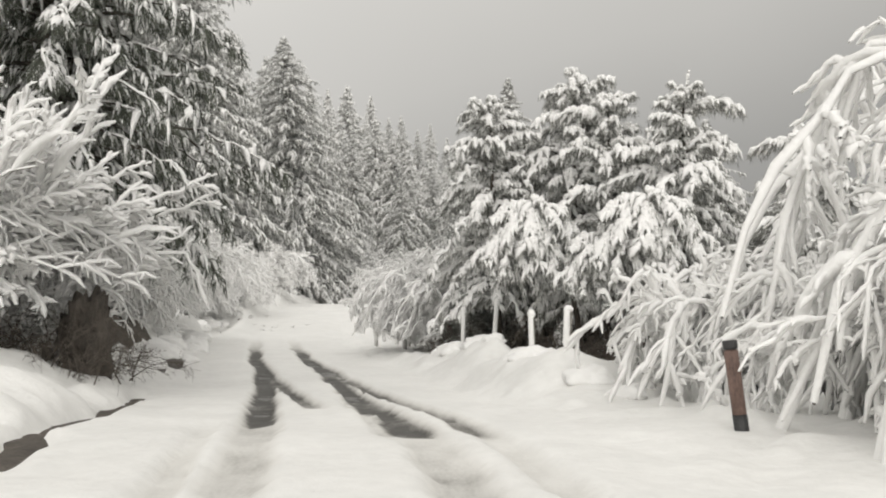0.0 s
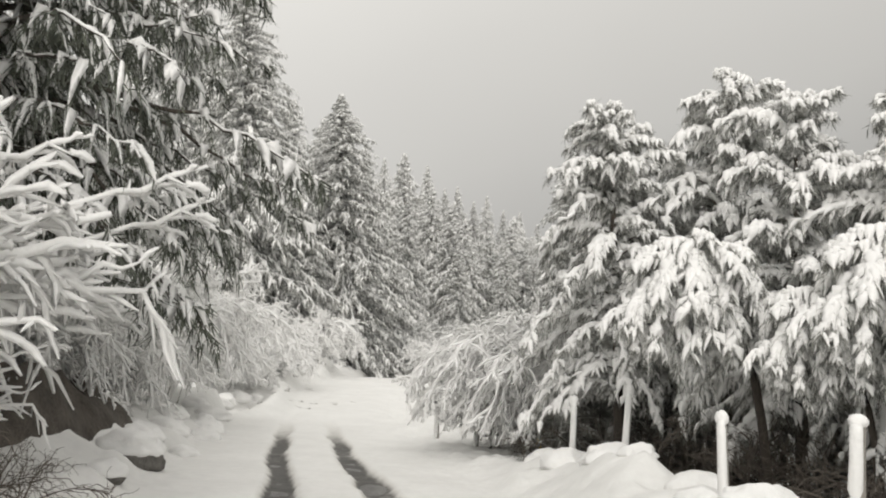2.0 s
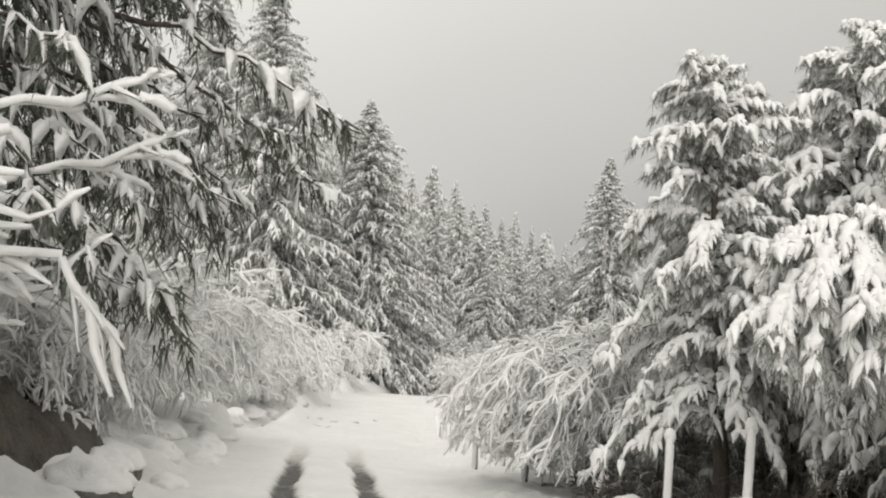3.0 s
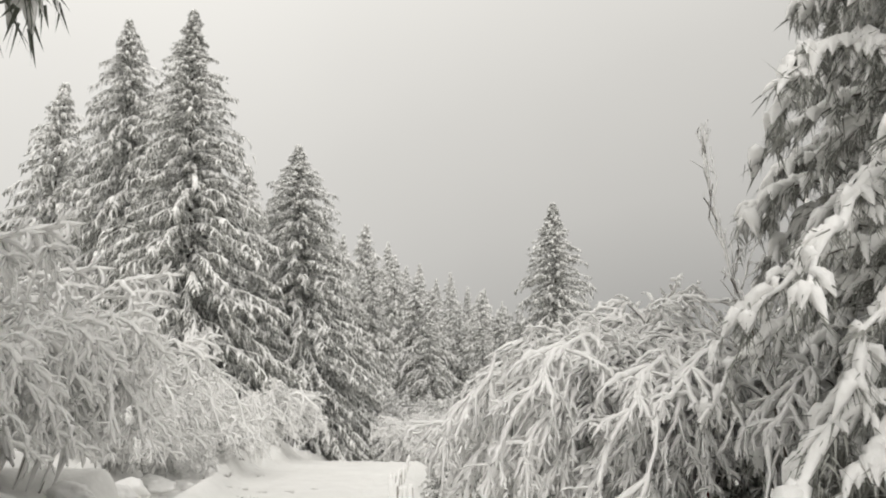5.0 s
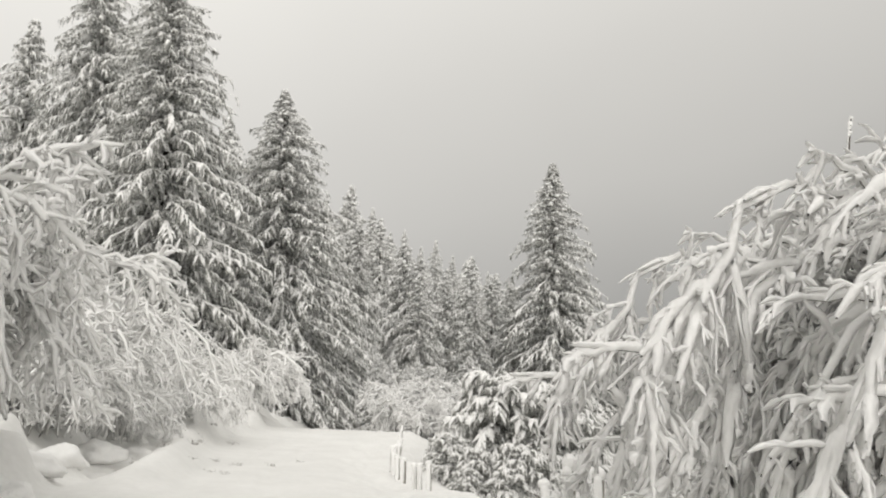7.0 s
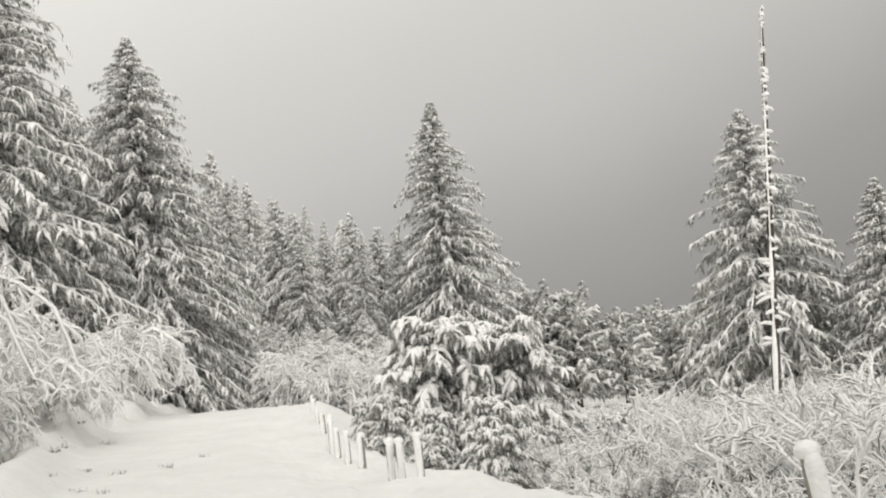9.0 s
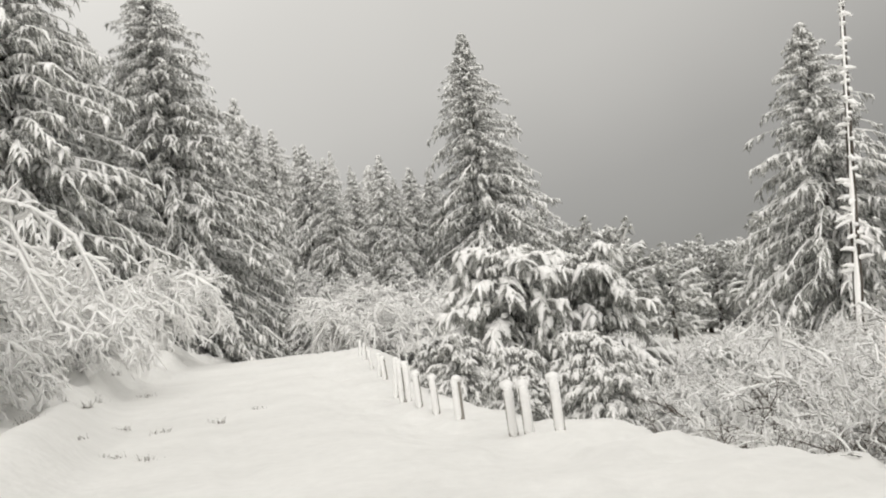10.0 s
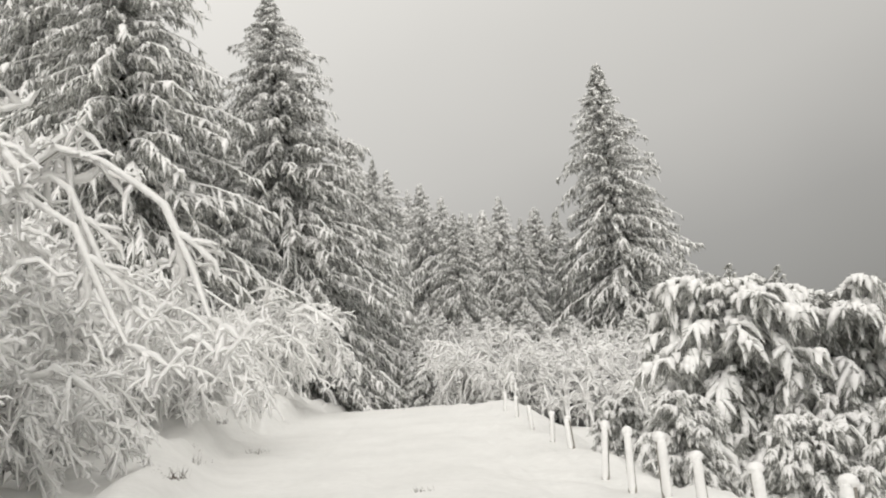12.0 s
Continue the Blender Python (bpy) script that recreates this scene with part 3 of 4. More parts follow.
# the great pine over the road's edge
PINE_L = conifer_meshes(41, 15, 0.26, 0.19, 4.05, 0.6, 0.40, 290, rise=(0.0, 0.4), droop=(0.40, 0.3), fingers=42, flen=0.30, frad=0.052, fdroop=0.85, needles=13, nlen=0.24, nwid=0.023, snow=0.64, lift=0.75, sides=3, fM=4, bough_snow=0.45, near=True, fup=-0.2, flat=0.8, lump=0.3, clusters=0)
tree(PINE_L, place(-8.2, 18.8, 1.0, 40), "pine_tree", "large dark pine with hanging needle tufts dusted with snow", "tree")
tree(FIR_C, place(-14.5, 30, 0.5, 70), "fir_tree", "dark fir standing behind the snowy bushes", "tree")


# ---- snow-coated shrubs ----
def shrub_meshes(seed, stems=14, L=3.2, spread=0.6, lean=(0, 0), rise=1.0, droop=0.55, kids=(9, 6), klen=(0.42, 0.45), kdroop=(0.5, 0.6), rad=0.022, snow=0.038, root=0.35, fork=0.7, sides=4, lump=0.25, first=0.25, dark=2, crook=0.08, up=0.15, bare=0.05, clear=0.0):
    """Meshes of a leafless shrub: each stem, its twigs, and the snow that coats them."""
    rng = np.random.RandomState(seed)
    p0 = np.concatenate([np.clip(rng.normal(0, root, (stems, 2)), -1.3 * root, 1.3 * root), np.zeros((stems, 1)) - 0.1], 1)
    az = rng.uniform(0, 2 * np.pi, stems)
    sp = spread * rng.uniform(0.3, 1.2, stems)
    d = unit(np.stack([np.cos(az) * sp + lean[0], np.sin(az) * sp + lean[1], np.full(stems, rise)], -1))
    Ls = L * rng.uniform(0.62, 1.02, stems)
    levels = [arcs(p0, d, Ls, droop * rng.uniform(0.85, 1.25, stems), 14, rng, 0.008)]
    if clear:
        cut = np.full(stems, 1.0)
        for b in range(stems):
            low = [k for k in range(6, 14) if levels[0][b, k, 2] < clear * rng.uniform(0.85, 1.3)]
            cut[b] = (low[0] - 0.5) / 13 if low else 1.0
        q, _ = along(levels[0], np.repeat(np.arange(stems), 14), (cut[:, None] * np.linspace(0, 1, 14)[None]).ravel())
        levels = [q.reshape(stems, 14, 3)]
    lens, rads = [Ls], [np.full(stems, rad)]
    for lev in range(len(kids)):
        P, n0 = levels[-1], len(levels[-1])
        n = n0 * kids[lev]
        i = np.repeat(np.arange(n0), kids[lev])
        f = rng.uniform(first if lev == 0 else 0.2, 1.0, n)
        p, t = along(P, i, f)
        dd = unit(t + rng.normal(0, fork * 0.62, (n, 3)) + np.array([0, 0, up]))
        l = lens[-1][i] * klen[lev] * rng.uniform(0.45, 1.35, n) * (1.2 - 0.5 * f)
        A = arcs(p, dd, l, kdroop[lev] * rng.uniform(0.2, 1.7, n), (7, 5, 3)[lev], rng, crook * (0.8 if lev == 0 else 1.0))
        ok = A[..., 2].min(1) > clear * rng.uniform(0.6, 1.1, n) if clear else np.full(n, True)
        levels.append(A[ok])
        lens.append(l[ok])
        rads.append(rads[-1][i][ok] * 0.55)
    tw, sn = [], []
    for lev, P in enumerate(levels):
        M = P.shape[1]
        taper = np.linspace(1, 0.35, M)[None]
        if 0 < lev <= dark:
            tw.append(tubes(P, np.maximum(rads[lev][:, None] * taper, 0.004), 3))
        thick = snow * (1.0, 0.8, 0.64, 0.52)[lev] * rng.uniform(0.6, 1.3, len(P))
        R = thick[:, None] * np.interp(np.linspace(0, 1, M), [0, 0.15, 0.85, 1], [0.7, 1, 0.85, 0.35])[None] * (1 + rng.normal(0, lump, P.shape[:2]))
        if lev == 0:
            R = R * (0.25 + 0.75 * soft(np.linspace(0, 1, M), bare * 0.4, bare + 0.02))[None]
        sn.append(tubes(P, np.maximum(R, 0.005) + rads[lev][:, None] * 0.5 * taper, sides if lev < 2 else 3 + (sides > 4), 0.9, 0.5))
    out = {}
    for b in range(stems):
        v, F = tubes(levels[0][b:b + 1], np.maximum(rads[0][b:b + 1, None] * np.linspace(1, 0.35, 14)[None], 0.005), 4)
        out["stem", b] = mesh_of("stem", v, [F], TWIG)
    v, F = joined(tw)
    out["twig_work"] = mesh_of("twig_work", v, F, TWIG)
    v, F = joined(sn)
    out["snow"] = mesh_of("snow", v, F, SNOW_TREE)
    return out


def shrub(meshes, m, label, group="", name="shrub"):
    t = thing(name, m, label, "bush", group)
    for key in meshes:
        if key == "snow":
            tagged(part("snow", meshes[key], t, "thick white snow coating each twig"), kind="stuff")
        elif key == "twig_work":
            tagged(part("twig_work", meshes[key], t, "thin dark bare twigs"), kind="stuff")
        else:
            part("stem", meshes[key], t)
    return t


FROST = shrub_meshes(51, 15, 4.8, 0.55, (0.62, 0), 1.1, 0.33, (9, 6, 2), (0.36, 0.42, 0.4), (0.12, 0.2, 0.2), 0.024, 0.066, 0.5, 0.85, first=0.3, crook=0.06, lump=0.2)
VERGE = shrub_meshes(57, 28, 7.6, 0.15, (0.22, 0), 1.0, 0.78, (15, 6, 2), (0.10, 0.5, 0.5), (0.35, 0.35, 0.3), 0.013, 0.040, 0.65, 1.1, dark=1, lump=0.22, crook=0.05, up=0.1, first=0.12, clear=0.30)
ARCH = shrub_meshes(52, 24, 12.0, 0.13, (0.27, 0), 1.0, 0.84, (26, 6, 2), (0.058, 0.45, 0.5), (0.35, 0.3, 0.3), 0.020, 0.034, 0.7, 0.8, first=0.34, dark=1, lump=0.25, crook=0.045, bare=0.34, up=-0.12, clear=0.8)
DENSE = shrub_meshes(53, 22, 7.2, 0.30, (0.20, 0), 1.0, 0.78, (14, 5, 2), (0.12, 0.5, 0.5), (0.35, 0.35, 0.3), 0.016, 0.046, 0.8, 1.2, dark=1, lump=0.2, crook=0.05, up=0.15, first=0.12, clear=0.12)
TALL = shrub_meshes(54, 17, 12.6, 0.22, (0.18, 0), 1.0, 0.74, (16, 6, 2), (0.075, 0.5, 0.5), (0.25, 0.25, 0.2), 0.018, 0.058, 1.1, 1.3, dark=1, lump=0.2, crook=0.055, up=0.2, first=0.12, clear=0.45)
BRUSH = shrub_meshes(55, 22, 2.2, 0.8, (0, 0), 1.0, 0.22, (7, 5), (0.34, 0.5), (0.15, 0.2), 0.015, 0.010, 0.9, 1.1, first=0.3)
BARE = shrub_meshes(58, 14, 2.6, 0.9, (0, 0), 0.9, 0.35, (7, 5), (0.4, 0.5), (0.2, 0.2), 0.022, 0.01, 0.7, 1.1, first=0.2)
del BARE["snow"]
CORAL = shrub_meshes(59, 15, 2.5, 0.75, (0, 0), 1.0, 0.32, (7, 5, 2), (0.34, 0.5, 0.5), (0.25, 0.25, 0.2), 0.016, 0.024, 0.5, 1.1, first=0.25, dark=2, crook=0.05, lump=0.22)
HEAVY = shrub_meshes(56, 7, 15.0, 0.07, (0.30, 0), 1.0, 0.94, (15, 6, 2), (0.075, 0.5, 0.5), (0.8, 0.6, 0.4), 0.04, 0.062, 0.5, 1.0, 6, first=0.12, crook=0.06, lump=0.2)
WEEP = shrub_meshes(62, 26, 7.6, 0.34, (0.0, 0), 1.0, 0.92, (12, 4, 2), (0.12, 0.5, 0.5), (0.5, 0.4, 0.3), 0.016, 0.050, 0.25, 1.0, 5, dark=1, lump=0.2, crook=0.05, up=0.05, first=0.12, clear=0.05)

LEFT_LABEL = "leafless bush with every twig coated in snow, leaning over the verge"
for me, x, y, s, turn in ((FROST, -8.7, 13.8, 1.25, 8), (FROST, -9.2, 16.0, 1.18, -8), (FROST, -8.6, 12.0, 1.2, 22), (FROST, -7.6, 14.9, 0.62, 10), (FROST, -8.2, 11.0, 1.1, 30), (VERGE, -10.9, 20.4, 1.1, 0),
                          (VERGE, -10.2, 23.0, 1.1, -10), (VERGE, -10.4, 25.8, 1.15, -5), (VERGE, -11.3, 28.8, 1.3, 0), (VERGE, -12.0, 31.0, 1.5, -5), (VERGE, -13.0, 32.8, 1.55, 10), (VERGE, -12.3, 35.2, 1.6, 0),
                          (VERGE, -14.6, 44.5, 1.25, 5), (TALL, -15.0, 46.6, 1.0, 10), (TALL, -15.6, 48, 1.05, 0), (TALL, -14.2, 48.2, 1.0, -10), (TALL, -17.0, 53.5, 1.15, 30), (TALL, -15.0, 57, 0.86, -20), (TALL, -17.6, 63, 1.1, 10), (TALL, -15.8, 67, 0.97, 0), (DENSE, -15.6, 76, 1.7, 15), (DENSE, -14.0, 51.5, 0.9, 20), (DENSE, -13.2, 44.2, 0.8, -15), (DENSE, -14.4, 60.5, 1.1, 0)):
    shrub(me, place(x, y, s, turn), LEFT_LABEL, "bushes along the verge")
RIGHT_LABEL = "saplings bowed into an arch over the fence by heavy snow"
for me, x, y, s, turn in ((ARCH, 1.1, 28.4, 1.04, 194), (ARCH, 0.9, 29.6, 1.0, 182), (ARCH, 1.5, 27.8, 0.95, 200), (DENSE, 0.6, 31.6, 0.75, 180)):
    shrub(me, place(x, y, s, turn), RIGHT_LABEL, "bowed saplings by the fence")
for x, y, s, turn in ((1.6, 24.4, 0.75, 80), (2.6, 22.2, 0.9, 150), (3.5, 20.2, 0.85, 230), (4.6, 18.2, 0.8, 310), (0.7, 25.6, 0.55, 40), (1.2, 26.8, 0.6, 170), (0.5, 28.2, 0.5, 300), (2.2, 27.4, 1.0, 200), (3.2, 24.4, 1.0, 20), (4.6, 21.6, 1.0, 120), (1.0, 39.5, 0.9, 10), (0.4, 42.0, 0.8, 60), (1.4, 39.0, 1.0, 250), (3.0, 43.0, 1.1, 30), (2.0, 43, 0.9, 100), (3.6, 45, 0.9, 200), (-0.8, 42.6, 0.7, 300), (0.6, 47, 0.9, 50), (5.5, 48, 1.0, 130), (3.0, 50, 1.0, 220)):
    shrub(BARE, place(x, y, s, turn), "tangle of bare dark twigs nearly free of snow", "bare undergrowth behind the fence")
for x, y, s, turn in ((-5.6, 14.9, 0.5, 140), (-5.3, 13.9, 0.5, 20), (-5.9, 13.7, 0.55, 250), (-6.4, 14.2, 0.6, 80), (-8.2, 18.0, 0.7, 90)):
    shrub(BARE, place(x, y, s, turn), "tangle of bare dark twigs under the snowy bushes", "bare undergrowth on the bank")
for me, x, y, s, turn in ((HEAVY, 6.7, 7.2, 1.0, 181), (HEAVY, 7.5, 9.0, 1.05, 178), (HEAVY, 8.6, 11.0, 1.1, 180), (WEEP, 3.9, 12.7, 1.08, 0), (WEEP, 5.6, 11.6, 1.0, 80), (DENSE, 5.6, 16.4, 0.7, 175), (WEEP, 4.3, 8.4, 0.85, 40), (WEEP, 4.4, 6.8, 0.8, 120)):
    shrub(me, place(x, y, s, turn), "small tree bent down with thick ropes of snow", "bent trees near the fence")
for j, (x, y, s) in enumerate(((1.8, 44, 1.2), (3.4, 47, 1.3), (6, 50, 1.7), (3, 53, 1.4), (9, 55, 1.9), (5.5, 57, 1.5), (13, 62, 2.0), (17, 68, 1.9), (9.5, 66, 1.7), (22, 74, 1.9), (-0.3, 38.6, 0.9), (2.4, 40.0, 1.2))):
    shrub(BRUSH, place(x, y, s, j * 77), "low leafless brush whitened with snow behind the fence", "brush behind the fence")
for x, y, s, turn in ((-3.6, 83, 1.7, 180), (-0.8, 82, 1.8, 0), (-5.6, 91, 1.8, 60), (1.8, 85, 1.8, 200), (-2.2, 78, 1.3, 90), (-1.6, 86, 1.9, 250), (0.8, 79, 1.4, 150), (-4.4, 80, 1.2, 300), (3.4, 80, 1.5, 30)):
    shrub(VERGE, place(x, y, s, turn, sink=0.3), "round leafless bush thickly coated in snow", "bushes at the fence's end")

for j, (x, y, s) in enumerate(((0.6, 37.6, 0.9), (2.2, 38.2, 1.3), (-0.4, 40.8, 0.75), (1.2, 41.0, 1.35), (3.6, 41.6, 1.6), (0.2, 43.6, 0.8), (2.6, 45.0, 1.2), (5.0, 45.4, 1.9), (1.2, 47.0, 0.9), (7.6, 49.5, 2.2), (3.2, 49.8, 1.2), (5.0, 53.0, 1.5), (10.5, 54.0, 2.1))):
    shrub(CORAL, place(x, y, s, j * 51), "leafless brush with crooked twigs thickly coated in snow", "brush behind the fence")

# the low pine behind the fence
BUSHM = conifer_meshes(61, 3.5, 0.10, 0.03, 1.6, 0.9, 0.25, 165, rise=(0.75, 1.25), droop=(0.85, 0.6), fingers=24, flen=0.27, frad=0.058, fdroop=0.8, needles=11, nlen=0.24, nwid=0.026, needle_mat=NEEDLE_SNOW_HAZE, sides=4, fM=5, lump=0.18, jitter=0.5, bough_snow=0.85, flat=0.8, snow=0.9, lift=0.65, inner=0.15, limb_mesh=False, fup=0.0, clusters=0)
tree(BUSHM, place(-0.9, 59, 1.32, 0, sink=0.3, wide=1.12), "pine_tree", "low bushy pine under heavy clumps of snow behind the fence", "tree")
tree(BUSHM, place(1.3, 59.4, 1.27, 120, sink=0.3, wide=1.15), "pine_tree", "low bushy pine under heavy clumps of snow behind the fence", "tree")
tree(BUSHM, place(1.6, 56.2, 0.40, 200), "pine_tree", "small pine buried in snow behind the fence", "tree")

for x, y, s, turn in ((0.6, 43.2, 0.5, 70), (2.6, 44.6, 0.55, 140), (1.0, 50.5, 0.6, 210), (4.4, 49.0, 0.65, 280), (6.8, 46.5, 0.7, 20), (-0.6, 49.0, 0.5, 90), (8.2, 53, 0.8, 150), (3.6, 58.5, 0.8, 30), (6.2, 62, 1.0, 110), (9.0, 60, 0.9, 250), (4.6, 65, 1.1, 180)):
    shrub(DENSE, place(x, y, s, turn), "rounded leafless bush coated in snow behind the fence", "brush behind the fence")
for x, y, s, turn in ((-2.2, 52.5, 0.5, 30), (-3.0, 56, 0.5, 80), (-1.5, 48.5, 0.45, 150), (-0.9, 51.5, 0.6, 10), (0.4, 54.5, 0.6, 100), (-2.6, 49.6, 0.32, 60), (2.4, 46.5, 0.38, 220), (-3.2, 61, 0.5, 300), (4.0, 43.0, 0.42, 70), (1.4, 41.2, 0.3, 190), (6.4, 52, 0.5, 260), (3.4, 55, 0.5, 340)):
    tree(BUSHM, place(x, y, s, turn, sink=0.15), "pine_tree", "small pine buried in snow behind the fence", "tree", "small pines behind the fence")

# ---- a dead trunk and a bare sapling ----
def snag_mesh(seed, H, r, twigs, tl):
    rng = np.random.RandomState(seed)
    s = np.linspace(0, 1, 12)
    sp = np.stack([0.02 * H * s + rng.normal(0, 0.01, 12), rng.normal(0, 0.01, 12), H * s], -1)
    tv = tubes(sp[None], (r * (1 - 0.75 * s))[None], 7)
    f = rng.uniform(0.2, 1.0, twigs)
    p, t = along(sp[None], np.zeros(twigs, int), f)
    az = rng.uniform(0, 6.28, twigs)
    d = unit(np.stack([np.cos(az), np.sin(az), rng.uniform(-0.2, 0.5, twigs)], -1))
    Pt = arcs(p, d, tl * rng.uniform(0.3, 1.2, twigs) * (1.2 - f), np.full(twigs, 0.2), 4, rng, 0.03)
    tw = tubes(Pt, np.full((twigs, 4), 0.18 * r) * np.array([1, 0.8, 0.5, 0.3])[None], 3)
    sn = [tubes(Pt, np.full((twigs, 4), 0.55 * r) * np.array([1.2, 1, 0.8, 0.3])[None], 5, 0.8, 0.5), tubes(sp[None] - np.array([0.4 * r, 0.5 * r, 0]), (r * (1 - 0.75 * s) * 0.6 * rng.uniform(0.1, 1.2, 12))[None], 6)]
    out = {"trunk": mesh_of("trunk", *(lambda q: (q[0], q[1]))(joined([tv])), BARK)}
    v, F = joined([tw])
    out["branches"] = mesh_of("branches", v, F, BARK)
    v, F = joined(sn)
    out["snow"] = mesh_of("snow", v, F, SNOW_TREE)
    return out


tree(snag_mesh(71, 22.5, 0.26, 120, 0.9), place(17.3, 72, 1.0, 0, (0, 5)), "dead_tree", "tall thin dead trunk with short snowy stubs", "tree")
SAPLING = shrub_meshes(72, 2, 5.2, 0.10, (-0.22, 0), 1.0, -0.02, (10, 5), (0.20, 0.4), (-0.2, -0.1), 0.020, 0.009, 0.12, 0.7, 4, first=0.35, crook=0.05)
shrub(SAPLING, place(1.1, 25.8, 1.0, 0), "bare thin sapling lightly dusted with snow", name="sapling")


# ---- fence, marker, rocks ----
def lathe(profile, k=10, noise_amp=0.0, seed=0):
    """A turned form from (radius, height) pairs."""
    rng = np.random.RandomState(seed)
    a = np.linspace(0, 2 * np.pi, k, endpoint=False)
    V = np.array([[r * math.cos(t), r * math.sin(t), z] for r, z in profile for t in a])
    V[:, :2] *= 1 + rng.normal(0, noise_amp, (len(V), 1))
    n = len(profile)
    i, j = np.meshgrid(np.arange(n - 1), np.arange(k), indexing="ij")
    F = np.stack([i * k + j, i * k + (j + 1) % k, (i + 1) * k + (j + 1) % k, (i + 1) * k + j], -1).reshape(-1, 4)
    return V, F


pv, pf = lathe([(0.058, -0.4), (0.058, 0.2), (0.054, 0.6), (0.052, 0.97), (0.045, 1.0), (0.001, 1.005)], 9, 0.04, 1)
# snow caps and crusts
POST_ME = mesh_of("post", pv, [pf], POST)
sv1, sf1 = lathe([(0.050, 0.95), (0.075, 0.99), (0.078, 1.05), (0.055, 1.11), (0.02, 1.135), (0.001, 1.14)], 9, 0.05, 2)
sv2, sf2 = lathe([(0.02, -0.1), (0.052, 0.1), (0.055, 0.5), (0.052, 0.9), (0.045, 1.0), (0.001, 1.02)], 8, 0.10, 3)
sv2[:, 0] -= 0.018
sv2[:, 1] -= 0.042
CAP_ME = mesh_of("snow_cap", sv1, [sf1], SNOW_TREE)
CRUST_ME = mesh_of("snow_crust", sv2, [sf2], SNOW_TREE)
rng = np.random.RandomState(8)
for j, (x, y, top) in enumerate(((2.02, 14.36, 0.95), (1.78, 17.5, 0.95), (1.25, 21.6, 1.2), (0.55, 22.8, 0.98), (-1.15, 31.6, 0.5), (-2.33, 32.2, 0.6), (-1.7, 34.0, 0.45), (-2.22, 34.8, 0.27),
                                 (-1.2, 29.5, 0.55), (-3.72, 42.7, 0.17), (-3.92, 43.4, 0.17), (-4.04, 43.75, 0.18), (-4.35, 46.2, 0.17), (-4.55, 47.6, 0.22), (-4.70, 49.0, 0.30), (-4.8, 50.2, 0.48), (-4.8, 52.2, 0.5), (-4.8, 54.3, 0.55),
                                 (-4.85, 57.6, 0.62), (-4.9, 60.4, 0.7), (-5.0, 64, 0.85), (-5.1, 67.5, 1.05), (-5.2, 71, 1.35))):
    g = float(ground_z(x, y))
    h = max(top - g - 0.06, 0.62)
    m = Matrix.LocRotScale((x, y, g), Euler((radians(rng.normal(0, 2.5)), radians(rng.normal(-1, 2.5)), rng.uniform(-0.5, 0.5))), (1.05, 1.05, h / 1.1))
    post = thing("fence_post", m, "round wooden fence post with a cap of snow", "post", "fence posts along the road")
    part("post", POST_ME, post)
    part("snow_cap", CAP_ME, post, "rounded cap of snow")
    part("snow_crust", CRUST_ME, post, "snow stuck to the side")

def marker_post(x, y, lean, label, bands):
    """A banded post: each band is a part of its own."""
    m = thing("marker_post", pose(x, y, float(ground_z(x, y)) + 0.05, 0, lean, 0), label, "post")
    for name, mat, r, z0, z1 in bands:
        v, f = lathe([(0.001, z0), (r, z0 + 0.004), (r, z1 - 0.004), (0.001, z1)], 12)
        part(name, mesh_of(name, v, [f], mat), m)


marker_post(0.19, 27.4, 4, "red and yellow banded road marker post in snow", (("red_band", RED, 0.07, 0.56, 0.94), ("pale_band", POST, 0.07, 0.46, 0.56), ("black_band", BLACK, 0.07, 0.36, 0.46), ("yellow_band", YELLOW, 0.07, 0.14, 0.36), ("foot", BLACK, 0.07, -0.3, 0.14)))


marker_post(2.55, 7.7, -7, "bare reddish-brown post leaning beside the bent trees", (("foot", BLACK, 0.062, -0.3, 0.08), ("shaft", RUST, 0.060, 0.08, 0.62), ("dark_top", BLACK, 0.062, 0.62, 0.70)))


def rock_mesh(seed, snow=False):
    bm = bmesh.new()
    bmesh.ops.create_icosphere(bm, subdivisions=4, radius=1)
    o = Vector((seed * 3.1, 0, 0))
    for v in bm.verts:
        c = v.co.copy()
        k = 1 + 0.35 * noise.noise(c * 1.1 + o) + 0.14 * noise.noise(c * 3 + o)
        v.co = c * k
        v.co.z *= 0.72
        if snow:
            v.co = v.co * 1.06 + Vector((0, 0, 0.10 + 0.05 * noise.noise(c * 2 + o)))
            if v.co.z < 0.0:
                v.co.xy *= 0.86
                v.co.z *= 0.25
    me = bpy.data.meshes.new("snow_cap" if snow else "rock")
    bm.to_mesh(me)
    bm.free()
    me.materials.append(SNOW_TREE if snow else ROCK)
    me.polygons.foreach_set("use_smooth", [True] * len(me.polygons))
    return me


ROCKS = [(rock_mesh(j), rock_mesh(j, True)) for j in range(3)]
for j, (x, y, s, up) in enumerate(((-6.75, 21.9, 0.45, 0.22), (-7.4, 23.6, 0.4, 0.0), (-6.2, 19.4, 0.28, 0.0), (-7.9, 24.8, 0.5, 0.0), (-6.4, 16.2, 0.35, 0.0))):
    t = thing("rock", Matrix.LocRotScale((x, y, float(ground_z(x, y)) + up * s), Euler((0, 0, j * 1.7)), (s * 1.2, s, s)), "rough grey rock with a thick cap of snow", "rock", "rocks along the verge")
    part("stone", ROCKS[j % 3][0], t)
    part("snow_cap", ROCKS[j % 3][1], t, "thick snow cap")
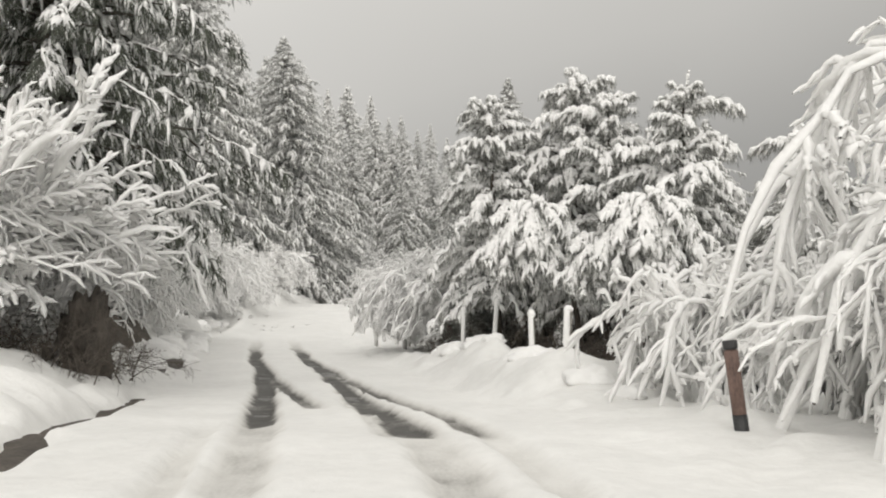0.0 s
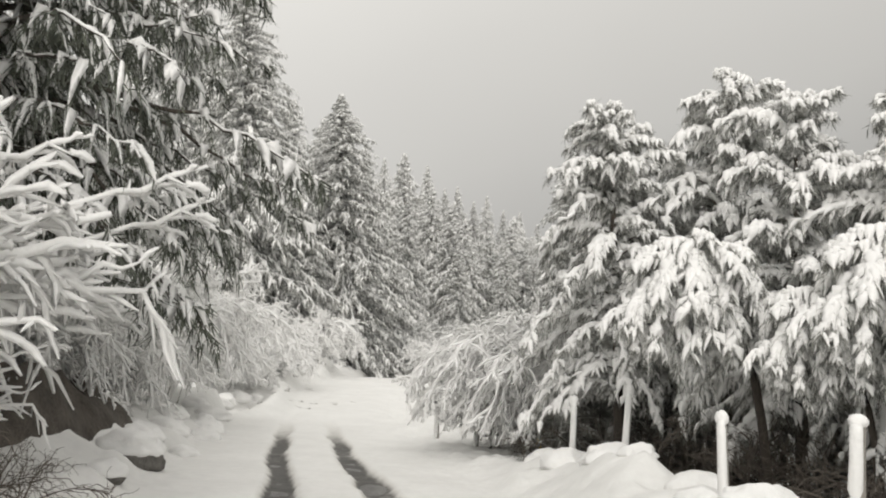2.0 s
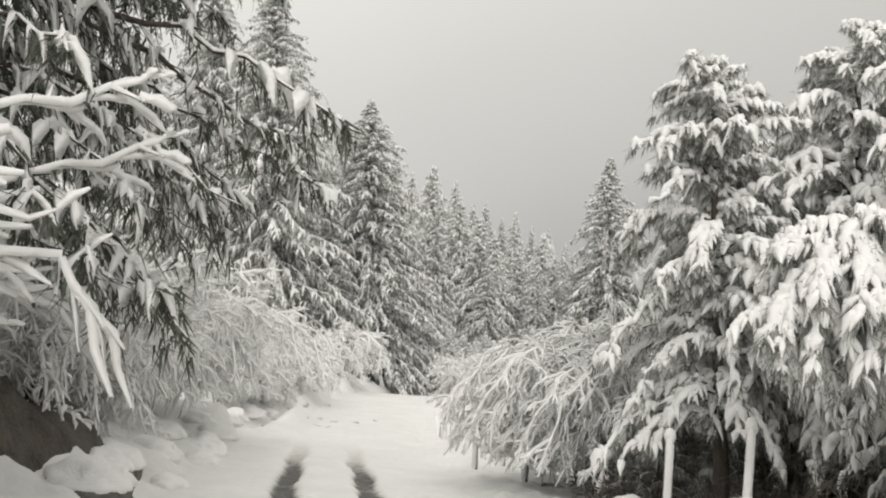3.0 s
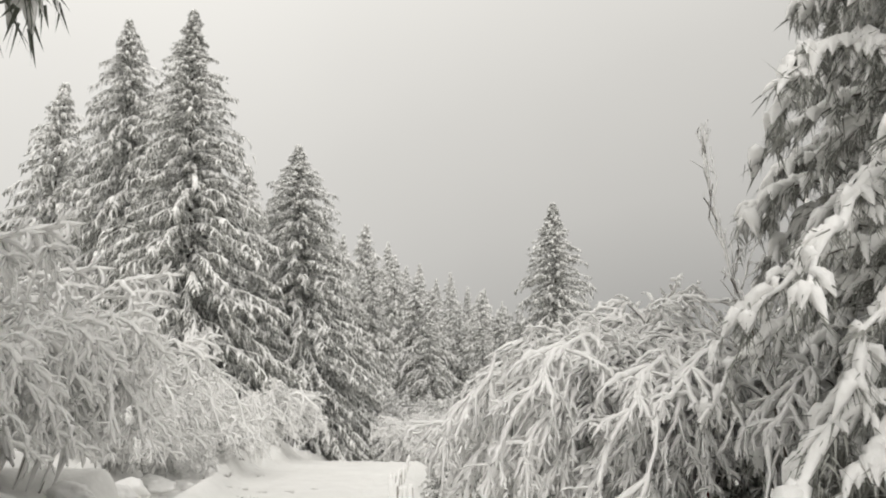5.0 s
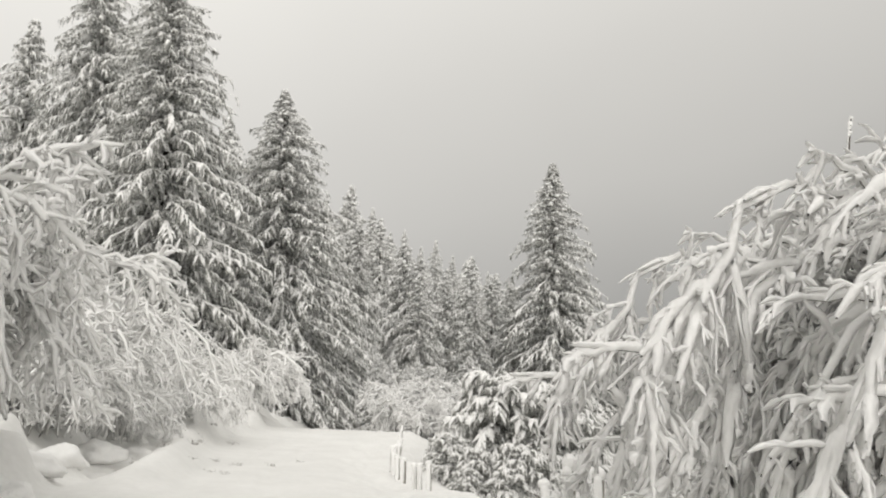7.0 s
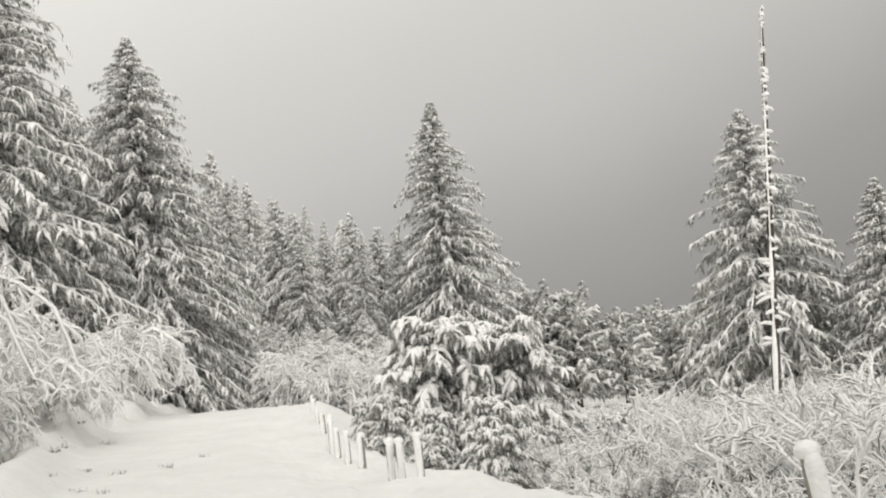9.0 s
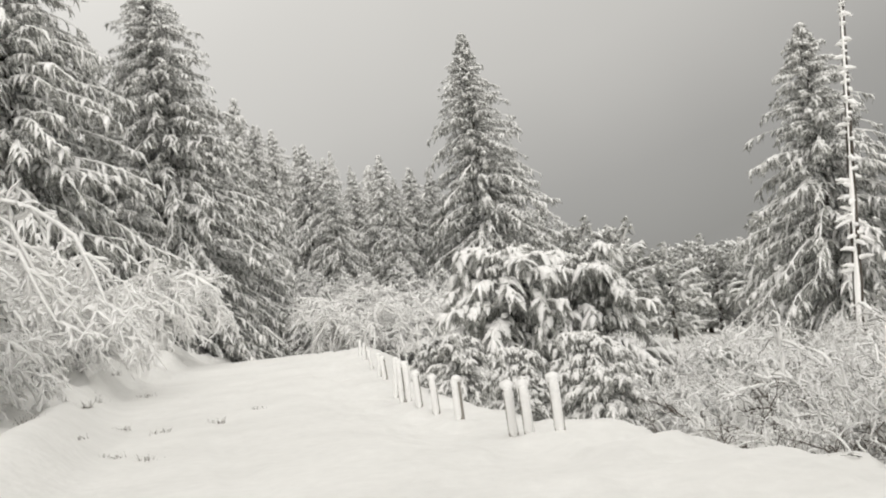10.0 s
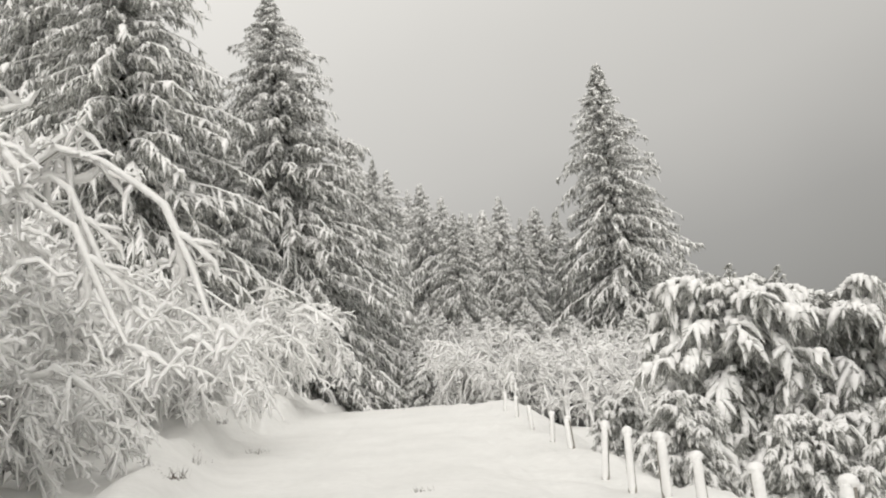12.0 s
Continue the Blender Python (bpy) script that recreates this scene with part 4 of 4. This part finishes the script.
for j, (x, y, s) in enumerate(((-8.2, 27.4, 0.45), (-7.1, 25.4, 0.3), (-9.2, 30.4, 0.4), (-10.6, 36.6, 0.4), (-7.9, 29.2, 0.35), (-8.5, 31.4, 0.42), (-9.3, 33.6, 0.36), (-9.8, 35.6, 0.5), (-10.6, 39.2, 0.42), (-11.3, 42.2, 0.5), (-12.0, 46.0, 0.55), (-12.2, 50.5, 0.5),
                               (1.55, 15.6, 0.30), (1.35, 16.8, 0.24), (1.75, 18.6, 0.32), (0.85, 20.4, 0.34), (1.15, 19.5, 0.22), (0.35, 22.0, 0.36), (0.1, 23.4, 0.3), (2.2, 13.3, 0.3), (2.5, 12.2, 0.22), (0.95, 21.3, 0.2), (1.95, 16.2, 0.2))):
    heap = new("snow_lump", ROCKS[j % 3][1])
    heap.matrix_basis = Matrix.LocRotScale((x, y, float(ground_z(x, y)) - 0.24 * s), Euler((0, 0, j * 2.3)), (s * 1.25, s, s * 1.05))
    tagged(heap, "rounded lump of fresh snow at the road's edge", "snow", "snow lumps along the road")


def tuft_mesh(seed, n=34):
    """Dry grass blades that stick out of the snow."""
    rng = np.random.RandomState(seed)
    p = np.concatenate([rng.normal(0, 0.13, (n, 2)), np.full((n, 1), -0.04)], 1)
    d = np.stack([rng.normal(0, 0.07, n), rng.normal(0, 0.07, n), rng.uniform(0.06, 0.2, n)], -1)
    v, f = blades(p, d, rng.uniform(0.008, 0.02, n), rng)
    return mesh_of("grass_tuft", v, [f], TWIG, False)


TUFT = tuft_mesh(81)
TUFTS = ((-11.9, 61.5, 1.2), (-8.25, 49.3, 0.7), (-9.0, 48.4, 0.7), (-8.3, 44.0, 0.6), (-8.9, 44.9, 0.6),
         (-10.4, 46.6, 0.9), (-10.1, 43.4, 0.8), (-11.0, 51.2, 1.0), (-11.8, 55.4, 1.0), (-9.4, 45.2, 0.5), (-12.6, 58.0, 1.1), (-9.9, 49.6, 0.6),
         (-13.0, 62.0, 1.1), (-10.6, 44.0, 0.8), (-7.7, 51.8, 0.6))
for j, (x, y, s) in enumerate(TUFTS):
    t = new("grass_tuft", TUFT)
    t.matrix_basis = Matrix.LocRotScale((x, y, float(ground_z(x, y))), Euler((0, 0, j * 1.3)), (s, s, s))
    tagged(t, "few dry grass blades poking through the snow", "grass", "grass tufts in the snow", kind="stuff")


# bare soil under the bushes, its dark colour partly standing for shade there
def mound(name, x0, y0, x1, y1, half, h, seed):
    ns, nc = 40, 14
    s, c = np.meshgrid(np.linspace(0, 1, ns), np.linspace(-1, 1, nc), indexing="ij")
    X = x0 + (x1 - x0) * s + half * c
    Y = y0 + (y1 - y0) * s
    env = (1 - np.abs(c) ** 2.5) * np.minimum(1, 6 * s * (1 - s))
    Z = ground_z(X, Y, False) - 0.08 + h * env * (0.8 + 0.3 * lumps(X + seed, Y, 0.8) + 0.15 * lumps(X, Y + seed, 0.3))
    a = (np.arange(ns - 1)[:, None] * nc + np.arange(nc - 1)[None]).ravel()
    ob = new(name, mesh_of(name, np.stack([X, Y, Z], -1).reshape(-1, 3), [np.stack([a, a + nc, a + nc + 1, a + 1], -1)], SOIL))
    return tagged(ob, "dark bare soil sheltered from snow under bushes, partly standing for their shade", "soil", kind="structure")


mound("soil_bank", -8.3, 17.4, -8.4, 25.5, 1.0, 0.95, 3)
mound("soil_patch", 0.9, 23.6, 0.5, 31.0, 1.2, 0.20, 5)
# dark sheet that darkens the ground shaded by the pines
mound("soil_bed", 5.5, 16.6, 2.7, 32.5, 2.2, 0.25, 9)
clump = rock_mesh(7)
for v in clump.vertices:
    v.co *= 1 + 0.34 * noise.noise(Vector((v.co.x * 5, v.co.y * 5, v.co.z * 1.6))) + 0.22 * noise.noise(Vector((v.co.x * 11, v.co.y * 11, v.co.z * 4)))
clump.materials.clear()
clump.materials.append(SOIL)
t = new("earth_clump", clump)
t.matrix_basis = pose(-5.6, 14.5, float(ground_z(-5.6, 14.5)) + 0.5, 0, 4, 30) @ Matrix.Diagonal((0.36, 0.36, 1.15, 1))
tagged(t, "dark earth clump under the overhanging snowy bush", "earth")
